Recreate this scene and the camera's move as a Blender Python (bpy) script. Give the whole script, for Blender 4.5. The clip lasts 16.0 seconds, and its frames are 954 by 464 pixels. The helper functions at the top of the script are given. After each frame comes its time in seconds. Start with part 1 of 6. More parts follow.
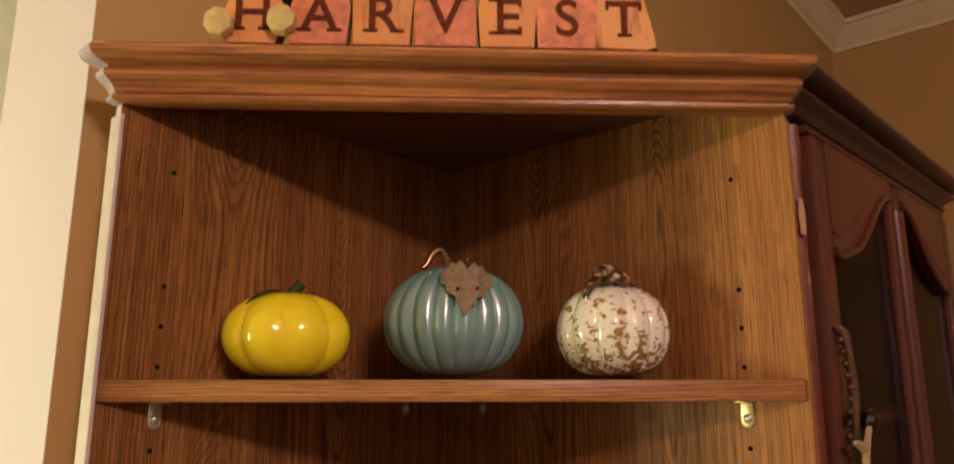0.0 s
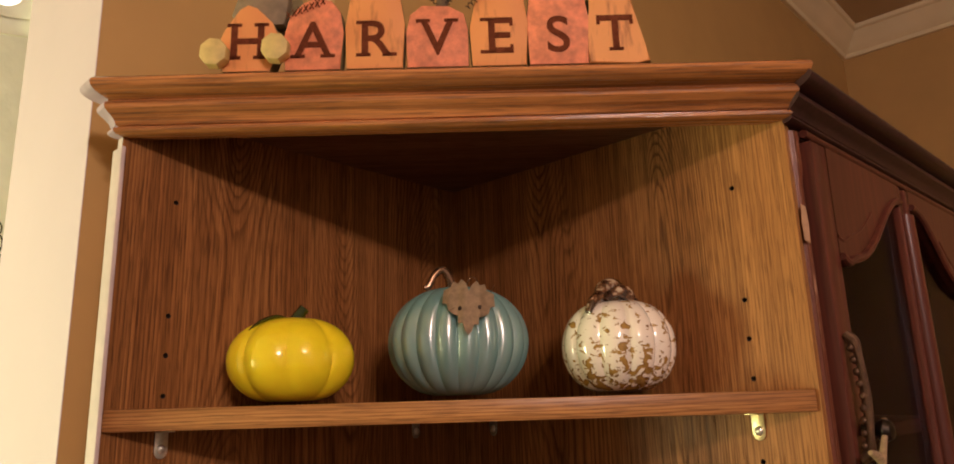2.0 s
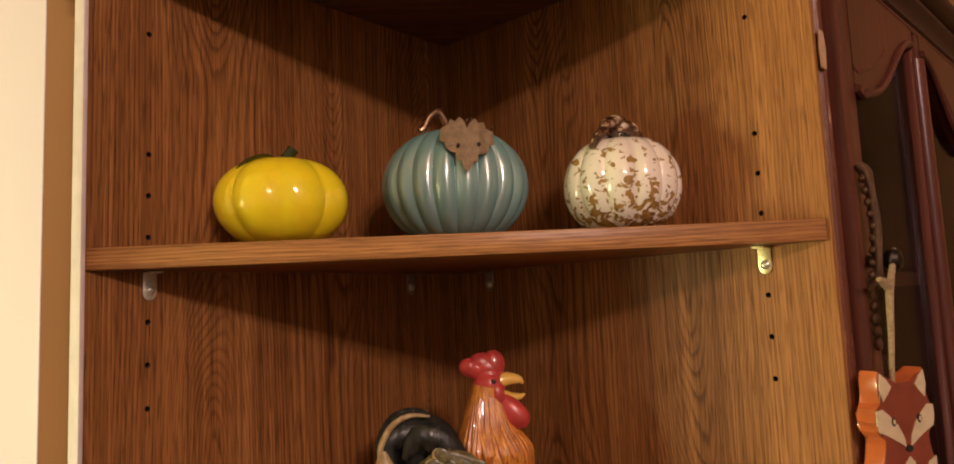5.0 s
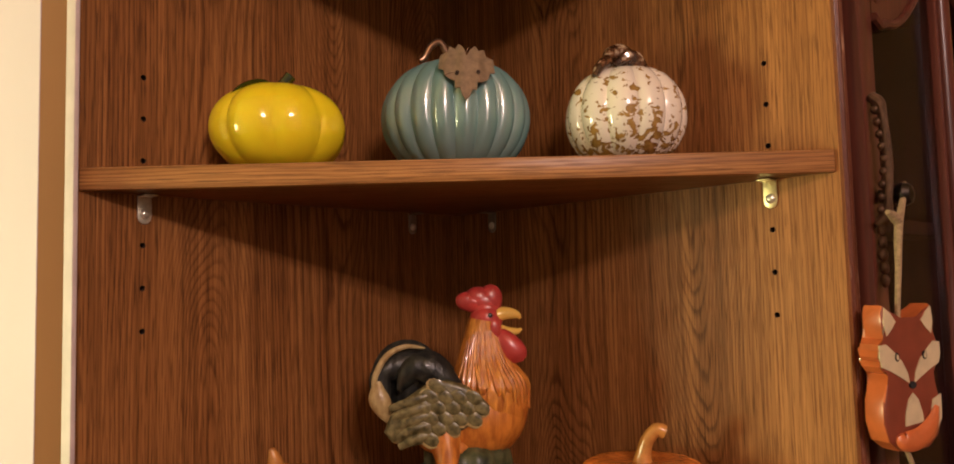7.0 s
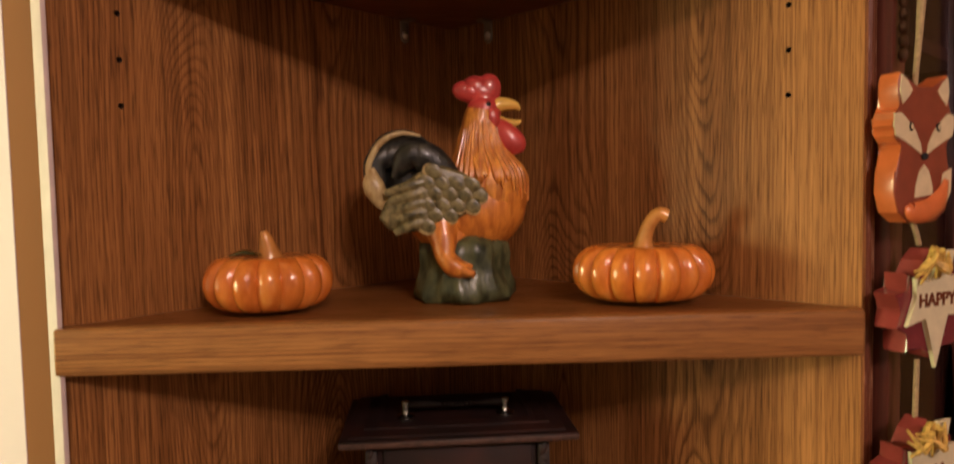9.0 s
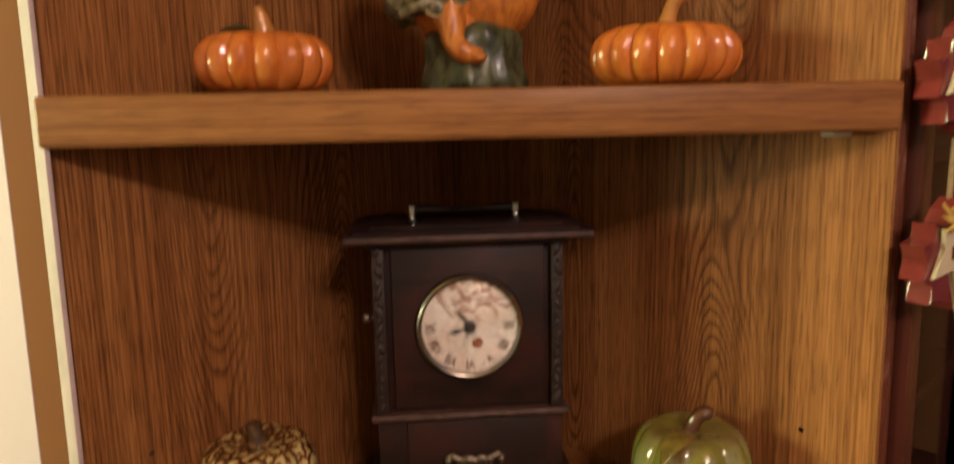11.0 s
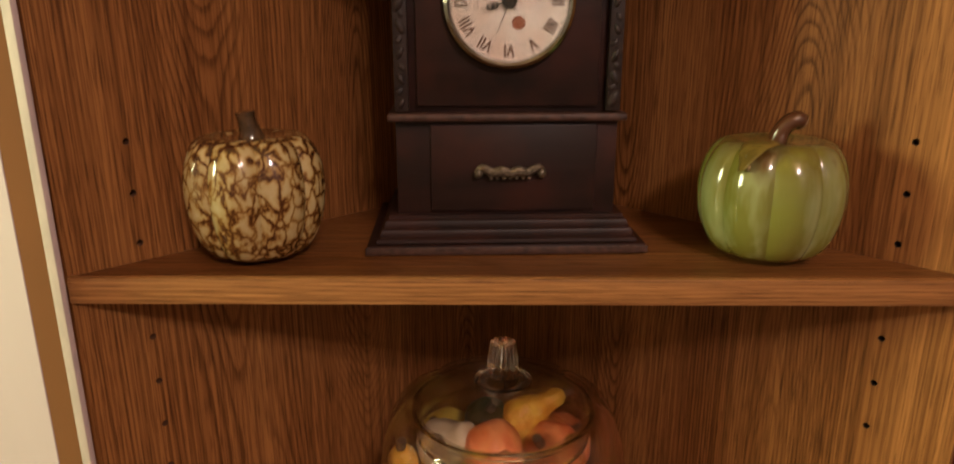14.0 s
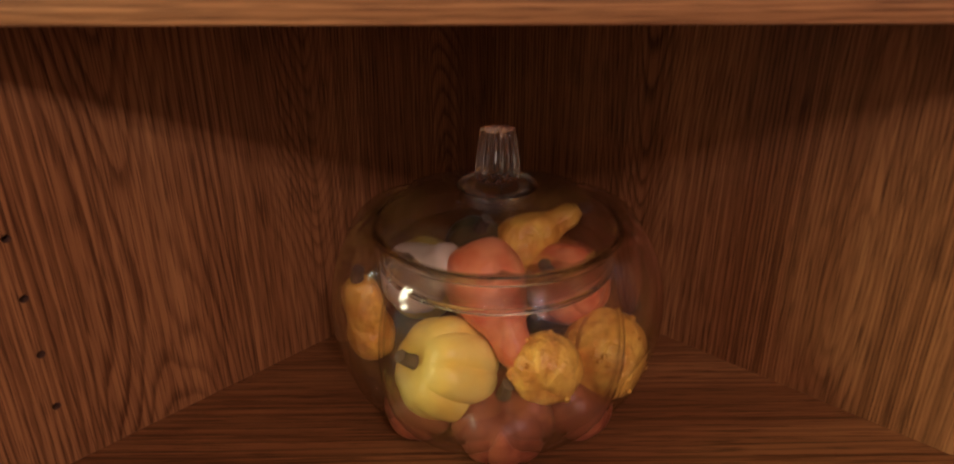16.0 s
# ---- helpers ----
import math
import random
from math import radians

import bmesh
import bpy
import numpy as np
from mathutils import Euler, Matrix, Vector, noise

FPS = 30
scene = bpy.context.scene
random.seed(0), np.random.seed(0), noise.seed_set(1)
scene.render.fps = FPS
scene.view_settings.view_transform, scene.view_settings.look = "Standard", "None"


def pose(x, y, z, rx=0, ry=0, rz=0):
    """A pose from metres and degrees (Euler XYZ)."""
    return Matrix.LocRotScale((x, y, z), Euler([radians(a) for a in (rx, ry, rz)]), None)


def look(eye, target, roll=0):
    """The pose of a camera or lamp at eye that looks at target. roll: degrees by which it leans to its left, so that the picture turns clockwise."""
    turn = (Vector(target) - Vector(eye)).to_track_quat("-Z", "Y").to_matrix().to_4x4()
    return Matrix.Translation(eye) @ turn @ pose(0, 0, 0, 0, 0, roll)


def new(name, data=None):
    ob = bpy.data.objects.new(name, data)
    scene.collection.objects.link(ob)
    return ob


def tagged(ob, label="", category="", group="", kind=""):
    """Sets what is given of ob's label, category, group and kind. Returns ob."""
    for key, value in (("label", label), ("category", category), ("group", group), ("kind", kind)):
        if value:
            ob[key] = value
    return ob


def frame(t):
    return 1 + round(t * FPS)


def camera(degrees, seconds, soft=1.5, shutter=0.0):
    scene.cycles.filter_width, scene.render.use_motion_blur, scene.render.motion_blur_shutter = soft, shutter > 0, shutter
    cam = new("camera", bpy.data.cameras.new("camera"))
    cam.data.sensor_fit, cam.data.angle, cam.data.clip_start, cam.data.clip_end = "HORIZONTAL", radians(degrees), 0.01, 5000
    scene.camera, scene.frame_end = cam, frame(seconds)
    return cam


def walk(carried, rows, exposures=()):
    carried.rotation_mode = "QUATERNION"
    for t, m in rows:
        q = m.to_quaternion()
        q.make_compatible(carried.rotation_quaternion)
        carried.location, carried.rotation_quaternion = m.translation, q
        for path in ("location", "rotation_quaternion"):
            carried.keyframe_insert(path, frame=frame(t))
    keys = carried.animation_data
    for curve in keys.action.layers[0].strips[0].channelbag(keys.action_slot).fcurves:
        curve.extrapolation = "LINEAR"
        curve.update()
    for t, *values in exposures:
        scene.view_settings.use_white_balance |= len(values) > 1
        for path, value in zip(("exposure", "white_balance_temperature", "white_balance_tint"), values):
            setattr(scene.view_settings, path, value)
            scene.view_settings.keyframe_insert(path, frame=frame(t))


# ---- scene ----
cam = camera(67.6, 16.0, soft=1.8, shutter=0.5)
PATH = [
    (0, (-0.703, -0.682, 1.665), (0.759, 0.623, 2.063), -0.0),
    (0.5, (-0.666, -0.676, 1.653), (0.745, 0.696, 2.011), -0.1),
    (1, (-0.666, -0.673, 1.661), (0.757, 0.679, 2.042), -1.3),
    (1.5, (-0.686, -0.689, 1.669), (0.727, 0.652, 2.123), -1.9),
    (2, (-0.688, -0.696, 1.663), (0.727, 0.642, 2.118), -1.7),
    (2.5, (-0.692, -0.705, 1.669), (0.703, 0.647, 2.142), -2.5),
    (3, (-0.696, -0.706, 1.667), (0.7, 0.637, 2.165), -2.2),
    (3.5, (-0.682, -0.686, 1.65), (0.742, 0.668, 2.022), -1.9),
    (4, (-0.677, -0.665, 1.637), (0.784, 0.677, 1.892), -2.2),
    (4.5, (-0.667, -0.659, 1.616), (0.791, 0.692, 1.832), -2.4),
    (5, (-0.67, -0.65, 1.598), (0.808, 0.681, 1.808), -2.5),
    (7.3, (-0.643, -0.654, 1.558), (0.788, 0.737, 1.693), -1.3),
    (7.5, (-0.642, -0.648, 1.568), (0.78, 0.748, 1.735), -1.6),
    (8, (-0.642, -0.641, 1.565), (0.792, 0.747, 1.693), -1.6),
    (8.5, (-0.657, -0.617, 1.514), (0.825, 0.726, 1.53), -1.7),
    (8.7, (-0.643, -0.623, 1.482), (0.838, 0.72, 1.421), -1.2),
    (10.8, (-0.625, -0.613, 1.34), (0.83, 0.738, 1.099), -1.9),
    (11, (-0.63, -0.595, 1.318), (0.835, 0.732, 1.018), -1.2),
    (11.5, (-0.606, -0.582, 1.274), (0.824, 0.739, 0.817), 0.5),
    (12, (-0.595, -0.572, 1.26), (0.814, 0.754, 0.754), -0.8),
    (12.5, (-0.584, -0.568, 1.255), (0.803, 0.772, 0.723), -1.9),
    (13, (-0.582, -0.564, 1.227), (0.795, 0.781, 0.685), -1.6),
    (13.5, (-0.57, -0.561, 1.182), (0.787, 0.778, 0.579), -1.2),
    (14, (-0.579, -0.536, 1.127), (0.789, 0.809, 0.562), -0.0),
    (14.5, (-0.59, -0.516, 1.079), (0.856, 0.738, 0.498), -0.9),
    (15, (-0.571, -0.512, 1.043), (0.851, 0.726, 0.376), -1.0),
    (15.5, (-0.514, -0.479, 1.016), (0.851, 0.783, 0.279), -0.7),
    (16, (-0.476, -0.433, 0.983), (0.854, 0.808, 0.153), 0.0),
]
EXPOSURE = [(0.0, -0.14, 5600, 12), (2.5, 0.0, 5600, 12), (5.0, 0.0, 5700, 13), (8.0, 0.0, 5700, 14), (11.5, 0.04, 5500, 9), (13.5, -0.07, 5550, 9), (15.0, -0.08, 5500, 18), (16.0, -0.25, 5000, 25)]
walk(cam, [(t, look(eye, target, roll)) for t, eye, target, roll in PATH], EXPOSURE)

# ---- light ----
world = bpy.data.worlds.new("world")
world.use_nodes = True
world.node_tree.nodes["Background"].inputs["Color"].default_value = (0.5, 0.38, 0.25, 1)
world.node_tree.nodes["Background"].inputs["Strength"].default_value = 0.008
scene.world = world


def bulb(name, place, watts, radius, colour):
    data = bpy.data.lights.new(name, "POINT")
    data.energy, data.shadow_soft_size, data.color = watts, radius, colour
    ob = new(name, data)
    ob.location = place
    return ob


WARM = (1.0, 0.715, 0.56)
# bulbs of the dining room fitting, in front of the corner unit
for q in range(5):
    a = 2 * math.pi * q / 5 + 0.4
    bulb("bulb_dining", (-1.39 + 0.21 * math.cos(a), -2.43 + 0.21 * math.sin(a), 2.58 + 0.03 * (q % 2)), 25.0, 0.042, WARM)
# unseen lamp inferred in the next room, shining past the wall end
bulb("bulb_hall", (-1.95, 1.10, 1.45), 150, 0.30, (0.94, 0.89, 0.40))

# ---- materials ----


class Mat:
    """A node material with short helpers."""

    def __init__(self, name, rough=0.5, metal=0.0, coat=0.0):
        self.m = bpy.data.materials.new(name)
        self.m.use_nodes = True
        self.t = self.m.node_tree
        self.b = self.t.nodes["Principled BSDF"]
        self.b.inputs["Roughness"].default_value = rough
        self.b.inputs["Metallic"].default_value = metal
        self.b.inputs["Coat Weight"].default_value = coat
        self.b.inputs["Coat Roughness"].default_value = 0.06

    def node(self, kind, **values):
        n = self.t.nodes.new(kind)
        for k, v in values.items():
            if k in n.inputs:
                n.inputs[k].default_value = v
        return n

    def link(self, a, b):
        self.t.links.new(a, b)

    def put(self, value, socket):
        if isinstance(value, (int, float, tuple)):
            socket.default_value = value
        else:
            self.link(value, socket)

    def math(self, op, a, b=0.0, clamp=False):
        n = self.t.nodes.new("ShaderNodeMath")
        n.operation, n.use_clamp = op, clamp
        self.put(a, n.inputs[0]), self.put(b, n.inputs[1])
        return n.outputs[0]

    def coords(self, scale=(1, 1, 1), spread=0.0, kind="Object"):
        tc = self.t.nodes.new("ShaderNodeTexCoord")
        mp = self.t.nodes.new("ShaderNodeMapping")
        mp.inputs["Scale"].default_value = scale
        self.link(tc.outputs[kind], mp.inputs["Vector"])
        if spread:
            oi = self.t.nodes.new("ShaderNodeObjectInfo")
            mul = self.math("MULTIPLY", oi.outputs["Random"], spread)
            comb = self.t.nodes.new("ShaderNodeCombineXYZ")
            for i in range(3):
                self.link(mul, comb.inputs[i])
            self.link(comb.outputs[0], mp.inputs["Location"])
        return mp.outputs[0]

    def noise(self, vec, scale, detail=3.0, rough=0.55, distort=0.0):
        n = self.t.nodes.new("ShaderNodeTexNoise")
        n.inputs["Scale"].default_value = scale
        n.inputs["Detail"].default_value = detail
        n.inputs["Roughness"].default_value = rough
        n.inputs["Distortion"].default_value = distort
        self.link(vec, n.inputs["Vector"])
        return n.outputs["Fac"]

    def ramp(self, fac, stops):
        n = self.t.nodes.new("ShaderNodeValToRGB")
        e = n.color_ramp.elements
        while len(e) < len(stops):
            e.new(0.5)
        for el, (p, c) in zip(e, stops):
            el.position, el.color = p, (*c, 1) if len(c) == 3 else c
        self.link(fac, n.inputs["Fac"])
        return n.outputs["Color"]

    def mix(self, fac, a, b, blend="MIX"):
        n = self.t.nodes.new("ShaderNodeMix")
        n.data_type, n.blend_type = "RGBA", blend
        self.put(fac, n.inputs["Factor"])
        for v, s in ((a, n.inputs["A"]), (b, n.inputs["B"])):
            self.put((*v, 1) if isinstance(v, tuple) and len(v) == 3 else v, s)
        return n.outputs["Result"]

    def colour(self, c):
        self.put((*c, 1) if isinstance(c, tuple) and len(c) == 3 else c, self.b.inputs["Base Color"])
        return self

    def bump(self, height, strength=0.2, distance=0.002):
        n = self.t.nodes.new("ShaderNodeBump")
        n.inputs["Strength"].default_value, n.inputs["Distance"].default_value = strength, distance
        self.link(height, n.inputs["Height"])
        self.link(n.outputs["Normal"], self.b.inputs["Normal"])
        return self


def grey(v):
    return (v, v, v)


def oak(name, axes, light, dark, rough=0.44, gloss=0.14, spread=3.0, freq=265.0, arch=8.0, knee=0.014, wide=0.048, offset=0.0, joint=None):
    """Stained oak; the grain runs along the local x axis. axes: where across the board the arched figure is centred."""
    k = Mat(name, rough)
    k.b.inputs["Specular IOR Level"].default_value = gloss
    vec = k.coords((1, 1, 1), spread)
    raw = k.coords((1, 1, 1))
    sep = k.t.nodes.new("ShaderNodeSeparateXYZ")
    k.link(raw, sep.inputs[0])

    def stretched(scale, detail, r=0.55):
        n = k.t.nodes.new("ShaderNodeVectorMath")
        n.operation = "MULTIPLY"
        n.inputs[1].default_value = scale
        k.link(vec, n.inputs[0])
        return k.noise(n.outputs[0], 1.0, detail, r)

    drift = stretched((1.7, 7, 7), 2.0)
    along = k.math("ADD", k.math("MULTIPLY", sep.outputs[0], 6.6), k.math("MULTIPLY", drift, 4.6))
    across = k.math("ADD", sep.outputs[1], k.math("MULTIPLY", sep.outputs[2], 0.7))
    across = k.math("ADD", across, k.math("MULTIPLY", k.math("SUBTRACT", drift, 0.5), 0.020))
    phase = None
    for n, c in enumerate(axes):
        off = k.math("SUBTRACT", across, c)
        sq = k.math("MULTIPLY", off, off)
        r = k.math("SQRT", k.math("ADD", sq, knee * knee))
        fall = k.math("POWER", 2.718, k.math("MULTIPLY", sq, -1.0 / (wide * wide)))
        wave = k.math("MULTIPLY", k.math("SINE", k.math("ADD", along, 2.1 * n + offset)), arch)
        ph = k.math("ADD", k.math("MULTIPLY", r, freq), k.math("MULTIPLY", wave, fall))
        phase = ph if phase is None else k.math("MINIMUM", phase, k.math("ADD", ph, 0.4))
    jag = stretched((30, 420, 420), 3.0, 0.65)
    jag2 = stretched((3.2, 46, 46), 2.0)
    phase = k.math("ADD", phase, k.math("MULTIPLY", jag, 0.34))
    phase = k.math("ADD", phase, k.math("MULTIPLY", jag2, 1.5))
    ring = k.math("FRACT", phase)
    tone = k.ramp(ring, [(0.0, grey(0.45)), (0.07, grey(0.0)), (0.20, grey(0.15)), (0.36, grey(0.75)), (0.52, grey(1.0)), (0.90, grey(1.0)), (1.0, grey(0.6))])
    fine = stretched((2.2, 300, 300), 3.0, 0.6)
    lines = k.ramp(fine, [(0.41, grey(0.0)), (0.54, grey(1.0))])
    pore = stretched((26, 820, 820), 1.0)
    pit = k.ramp(pore, [(0.34, grey(0.0)), (0.48, grey(1.0))])
    strength = k.ramp(stretched((1.1, 16, 16), 2.0), [(0.34, grey(0.20)), (0.66, grey(0.80))])
    streak = k.ramp(stretched((1.4, 120, 120), 3.0), [(0.44, grey(0.0)), (0.66, grey(0.32))])
    broad = stretched((0.5, 19, 19), 2.0)
    dash = k.ramp(stretched((9, 620, 620), 2.0, 0.7), [(0.40, grey(1.0)), (0.60, grey(0.60))])
    weight = k.math("MULTIPLY", k.math("MULTIPLY", k.math("SUBTRACT", 1.0, tone), strength), k.math("MULTIPLY", dash, 1.2), True)
    if joint is not None:
        # paler, more open veneer leaf beyond the joint; front light also in its tone
        leaf2 = k.math("MULTIPLY", k.math("SUBTRACT", joint, sep.outputs[1]), 28.0, True)
        weight = k.math("MULTIPLY", weight, k.math("SUBTRACT", 1.0, k.math("MULTIPLY", leaf2, 0.35)))
        light = k.mix(leaf2, light, tuple(min(1.0, x * f) for x, f in zip(light, (1.32, 1.38, 1.46))))
    col = k.mix(weight, light, dark)
    col = k.mix(k.math("MULTIPLY", k.math("SUBTRACT", 1.0, lines), 0.40), col, dark)
    col = k.mix(streak, col, dark)
    col = k.mix(k.math("MULTIPLY", k.math("SUBTRACT", 1.0, pit), 0.55), col, tuple(x * 0.6 for x in dark))
    stain = stretched((2.5, 5, 5), 3.0)
    col = k.mix(1.0, col, k.ramp(stain, [(0.3, (0.84, 0.78, 0.72)), (0.7, (1.12, 1.12, 1.10))]), "MULTIPLY")
    col = k.mix(1.0, col, k.ramp(broad, [(0.3, (0.78, 0.72, 0.68)), (0.7, (1.16, 1.20, 1.22))]), "MULTIPLY")
    if joint is not None:
        col = k.mix(k.math("MULTIPLY", leaf2, 0.16), col, light)
    k.colour(col)
    k.bump(k.math("ADD", k.math("MULTIPLY", pit, 0.7), k.math("MULTIPLY", tone, 0.3)), 0.10, 0.0010)
    gl = k.math("ADD", rough - 0.05, k.math("MULTIPLY", k.math("SUBTRACT", 1.0, pit), 0.18))
    k.link(gl, k.b.inputs["Roughness"])
    return k.m


OAK_L, OAK_D = (0.375, 0.163, 0.047), (0.068, 0.0205, 0.0055)
oak_left = oak("oak_veneer_left", (0.325, 0.19, 0.05), OAK_L, OAK_D, 0.46, 0.14, spread=0.0)
oak_right = oak("oak_veneer_right", (-0.165, -0.325), OAK_L, OAK_D, 0.46, 0.16, spread=0.0, offset=1.3, joint=-0.384)
# shelf oak darkened below the panels' tone, for the shade on the boards
oak_shelf = oak("oak_shelf", (0.10, 0.26), (0.30, 0.128, 0.036), OAK_D, 0.36, 0.3, freq=150, arch=9.0, wide=0.07)
oak_edge = oak("oak_edge", (0.03, 0.09), (0.50, 0.245, 0.080), (0.19, 0.072, 0.022), 0.38, 0.3, freq=420, arch=4, wide=0.02)
oak_crown = oak("oak_crown", (0.012, 0.05), (0.62, 0.265, 0.090), (0.080, 0.020, 0.007), 0.25, 0.6, freq=130, arch=13, wide=0.05)


def plain(name, c, rough=0.5, metal=0.0, coat=0.0, vary=0.12, scale=30.0, bump=0.0, bscale=None):
    k = Mat(name, rough, metal, coat)
    f = k.noise(k.coords((1, 1, 1), 4.0), scale, 4.0)
    lo = tuple(x * (1 - vary) for x in c)
    hi = tuple(min(1.0, x * (1 + vary)) for x in c)
    k.colour(k.ramp(f, [(0.3, lo), (0.7, hi)]))
    if bump:
        k.bump(k.noise(k.coords(), bscale or scale * 4, 5.0, 0.6), bump, 0.002)
    return k.m


def cherry(name, c, rough=0.30, worn=0.0):
    """Dark polished cherry with a fine, faint grain upright; worn: pale rubbed streaks."""
    k = Mat(name, rough, 0.0, 0.05)
    k.b.inputs["Specular IOR Level"].default_value = 0.3
    k.b.inputs["Coat Roughness"].default_value = 0.2
    g = k.noise(k.coords((160, 160, 5), 2.0), 1.0, 3.0)
    cloud = k.noise(k.coords((7, 7, 2.2), 2.0), 1.0, 3.0)
    col = k.ramp(g, [(0.35, tuple(x * 0.72 for x in c)), (0.65, tuple(x * 1.18 for x in c))])
    col = k.mix(1.0, col, k.ramp(cloud, [(0.3, (0.80, 0.78, 0.82)), (0.7, (1.18, 1.14, 1.08))]), "MULTIPLY")
    if worn:
        rub = k.noise(k.coords((240, 240, 26), 0.0), 1.0, 4.0, 0.7)
        col = k.mix(k.math("MULTIPLY", k.math("SUBTRACT", rub, 0.57), 7.0 * worn, True), col, (0.52, 0.30, 0.19))
        k.bump(rub, 0.4, 0.001)
    k.colour(col)
    return k.m


mahogany = cherry("dark_cherry", (0.110, 0.033, 0.021))
cherry_post = cherry("worn_dark_cherry", (0.150, 0.046, 0.022), 0.36, 0.8)
# crown's cherry darkened; shade on its downturned faces is in the colour
cherry_crown_shaded = cherry("shaded_cherry_crown", (0.052, 0.021, 0.022), 0.34)
# duller cherry for the body, the dimness behind the glass put into colour
cherry_shaded = cherry("dull_shaded_cherry", (0.075, 0.034, 0.036), 0.6)


wall_tan = plain("tan_wall_paint", (0.49, 0.295, 0.092), 0.65, vary=0.05, scale=6, bump=0.06, bscale=180)
# unseen walls' grey, set for the soft fill they bounce into the shelves
wall_fill_grey = plain("grey_fill_wall_paint", (0.34, 0.30, 0.29), 0.65, vary=0.05, scale=6)
wall_cream = plain("cream_wall_paint", (0.59, 0.465, 0.53), 0.6, vary=0.03, scale=4, bump=0.04, bscale=150)
wall_white = plain("white_textured_plaster", (0.82, 0.80, 0.79), 0.8, vary=0.06, scale=12, bump=0.9, bscale=38)
ceiling_paint = plain("tan_ceiling_paint", (0.50, 0.36, 0.19), 0.8, vary=0.05, scale=6, bump=0.25, bscale=90)
trim_paint = plain("cream_trim_paint", (0.80, 0.66, 0.40), 0.4, vary=0.04, scale=8)
raw_edge = plain("unfinished_pale_edge", (0.55, 0.44, 0.43), 0.6, vary=0.10, scale=40, bump=0.1)
floor_mat = oak("floor_oak", (0.0, 0.3), (0.17, 0.08, 0.035), (0.08, 0.035, 0.016), 0.35)
zinc = plain("zinc_plated_steel", (0.70, 0.66, 0.56), 0.28, 0.7, vary=0.15, scale=200)
brass_pale = plain("brass_plated_steel", (0.74, 0.60, 0.32), 0.34, 0.65, vary=0.15, scale=200)
# near-black inside of holes, their shade put into the colour
hole_shade = plain("drilled_hole_shade", (0.03, 0.015, 0.01), 0.9)
hole_brown = plain("brown_hole", (0.13, 0.055, 0.022), 0.8)
pull_bronze = plain("dull_brown_bronze", (0.115, 0.062, 0.036), 0.42, 0.6, vary=0.35, scale=160)
iron = plain("dark_bronze", (0.045, 0.035, 0.03), 0.32, 0.9, vary=0.3, scale=120)
clear_glass = Mat("clear_glass", 0.0)
clear_glass.b.inputs["Transmission Weight"].default_value = 1.0
clear_glass.b.inputs["IOR"].default_value = 1.45
clear_glass.colour((0.97, 0.96, 0.92))
clear_glass = clear_glass.m
# pane tint darkens the cabinet inside, standing in for shade there
pane_glass = Mat("cabinet_glass_dimming", 0.02)
pane_glass.b.inputs["Transmission Weight"].default_value = 1.0
pane_glass.b.inputs["IOR"].default_value = 1.07
pane_glass.colour((0.70, 0.60, 0.64))
pane_glass = pane_glass.m

# ---- building helpers ----
O2 = Vector((-0.2245, -0.232, 0.0))
FRONT = Matrix(((0.6954, 0.7186, 0, O2.x), (-0.7186, 0.6954, 0, O2.y), (0, 0, 1, 0), (0, 0, 0, 1)))


def at(u, d, z, rz=0.0, rx=0.0, ry=0.0):
    """A pose in the unit's own directions: u along its front edge, d inwards, z up."""
    return FRONT @ pose(u, d, z, rx, ry, rz)


def thing(name, label, category, m=None, group="", kind=""):
    ob = new(name)
    ob.empty_display_size = 0.05
    if m is not None:
        ob.matrix_world = m
    return tagged(ob, label, category, group, kind)


def finish(bm, name, mats, smooth=35.0):
    bmesh.ops.recalc_face_normals(bm, faces=bm.faces)
    me = bpy.data.meshes.new(name)
    bm.to_mesh(me)
    bm.free()
    for m in mats if isinstance(mats, (list, tuple)) else [mats]:
        me.materials.append(m)
    if smooth:
        me.shade_smooth()
        me.set_sharp_from_angle(angle=radians(smooth))
    return me


def part(name, bm, material, parent, label="", m=None, smooth=35.0):
    ob = new(name, finish(bm, name, material, smooth))
    ob.parent = parent
    if m is not None:
        ob.matrix_local = m
    if label:
        tagged(ob, label)
    return ob


def solo(name, bm, material, label, category, m=None, group="", kind="", smooth=35.0):
    ob = new(name, finish(bm, name, material, smooth))
    if m is not None:
        ob.matrix_world = m
    return tagged(ob, label, category, group, kind)


def box(bm, lo, hi, bevel=0.0, seg=2, mi=0):
    c = [(a + b) / 2 for a, b in zip(lo, hi)]
    s = [abs(b - a) for a, b in zip(lo, hi)]
    g = bmesh.ops.create_cube(bm, size=1, matrix=Matrix.Translation(c) @ Matrix.Diagonal((*s, 1)))
    vs = g["verts"]
    faces = list({f for v in vs for f in v.link_faces})
    for f in faces:
        f.material_index = mi
    if bevel:
        es = list({e for v in vs for e in v.link_edges})
        bmesh.ops.bevel(bm, geom=es, offset=bevel, segments=seg, profile=0.5, affect="EDGES")
    return bm


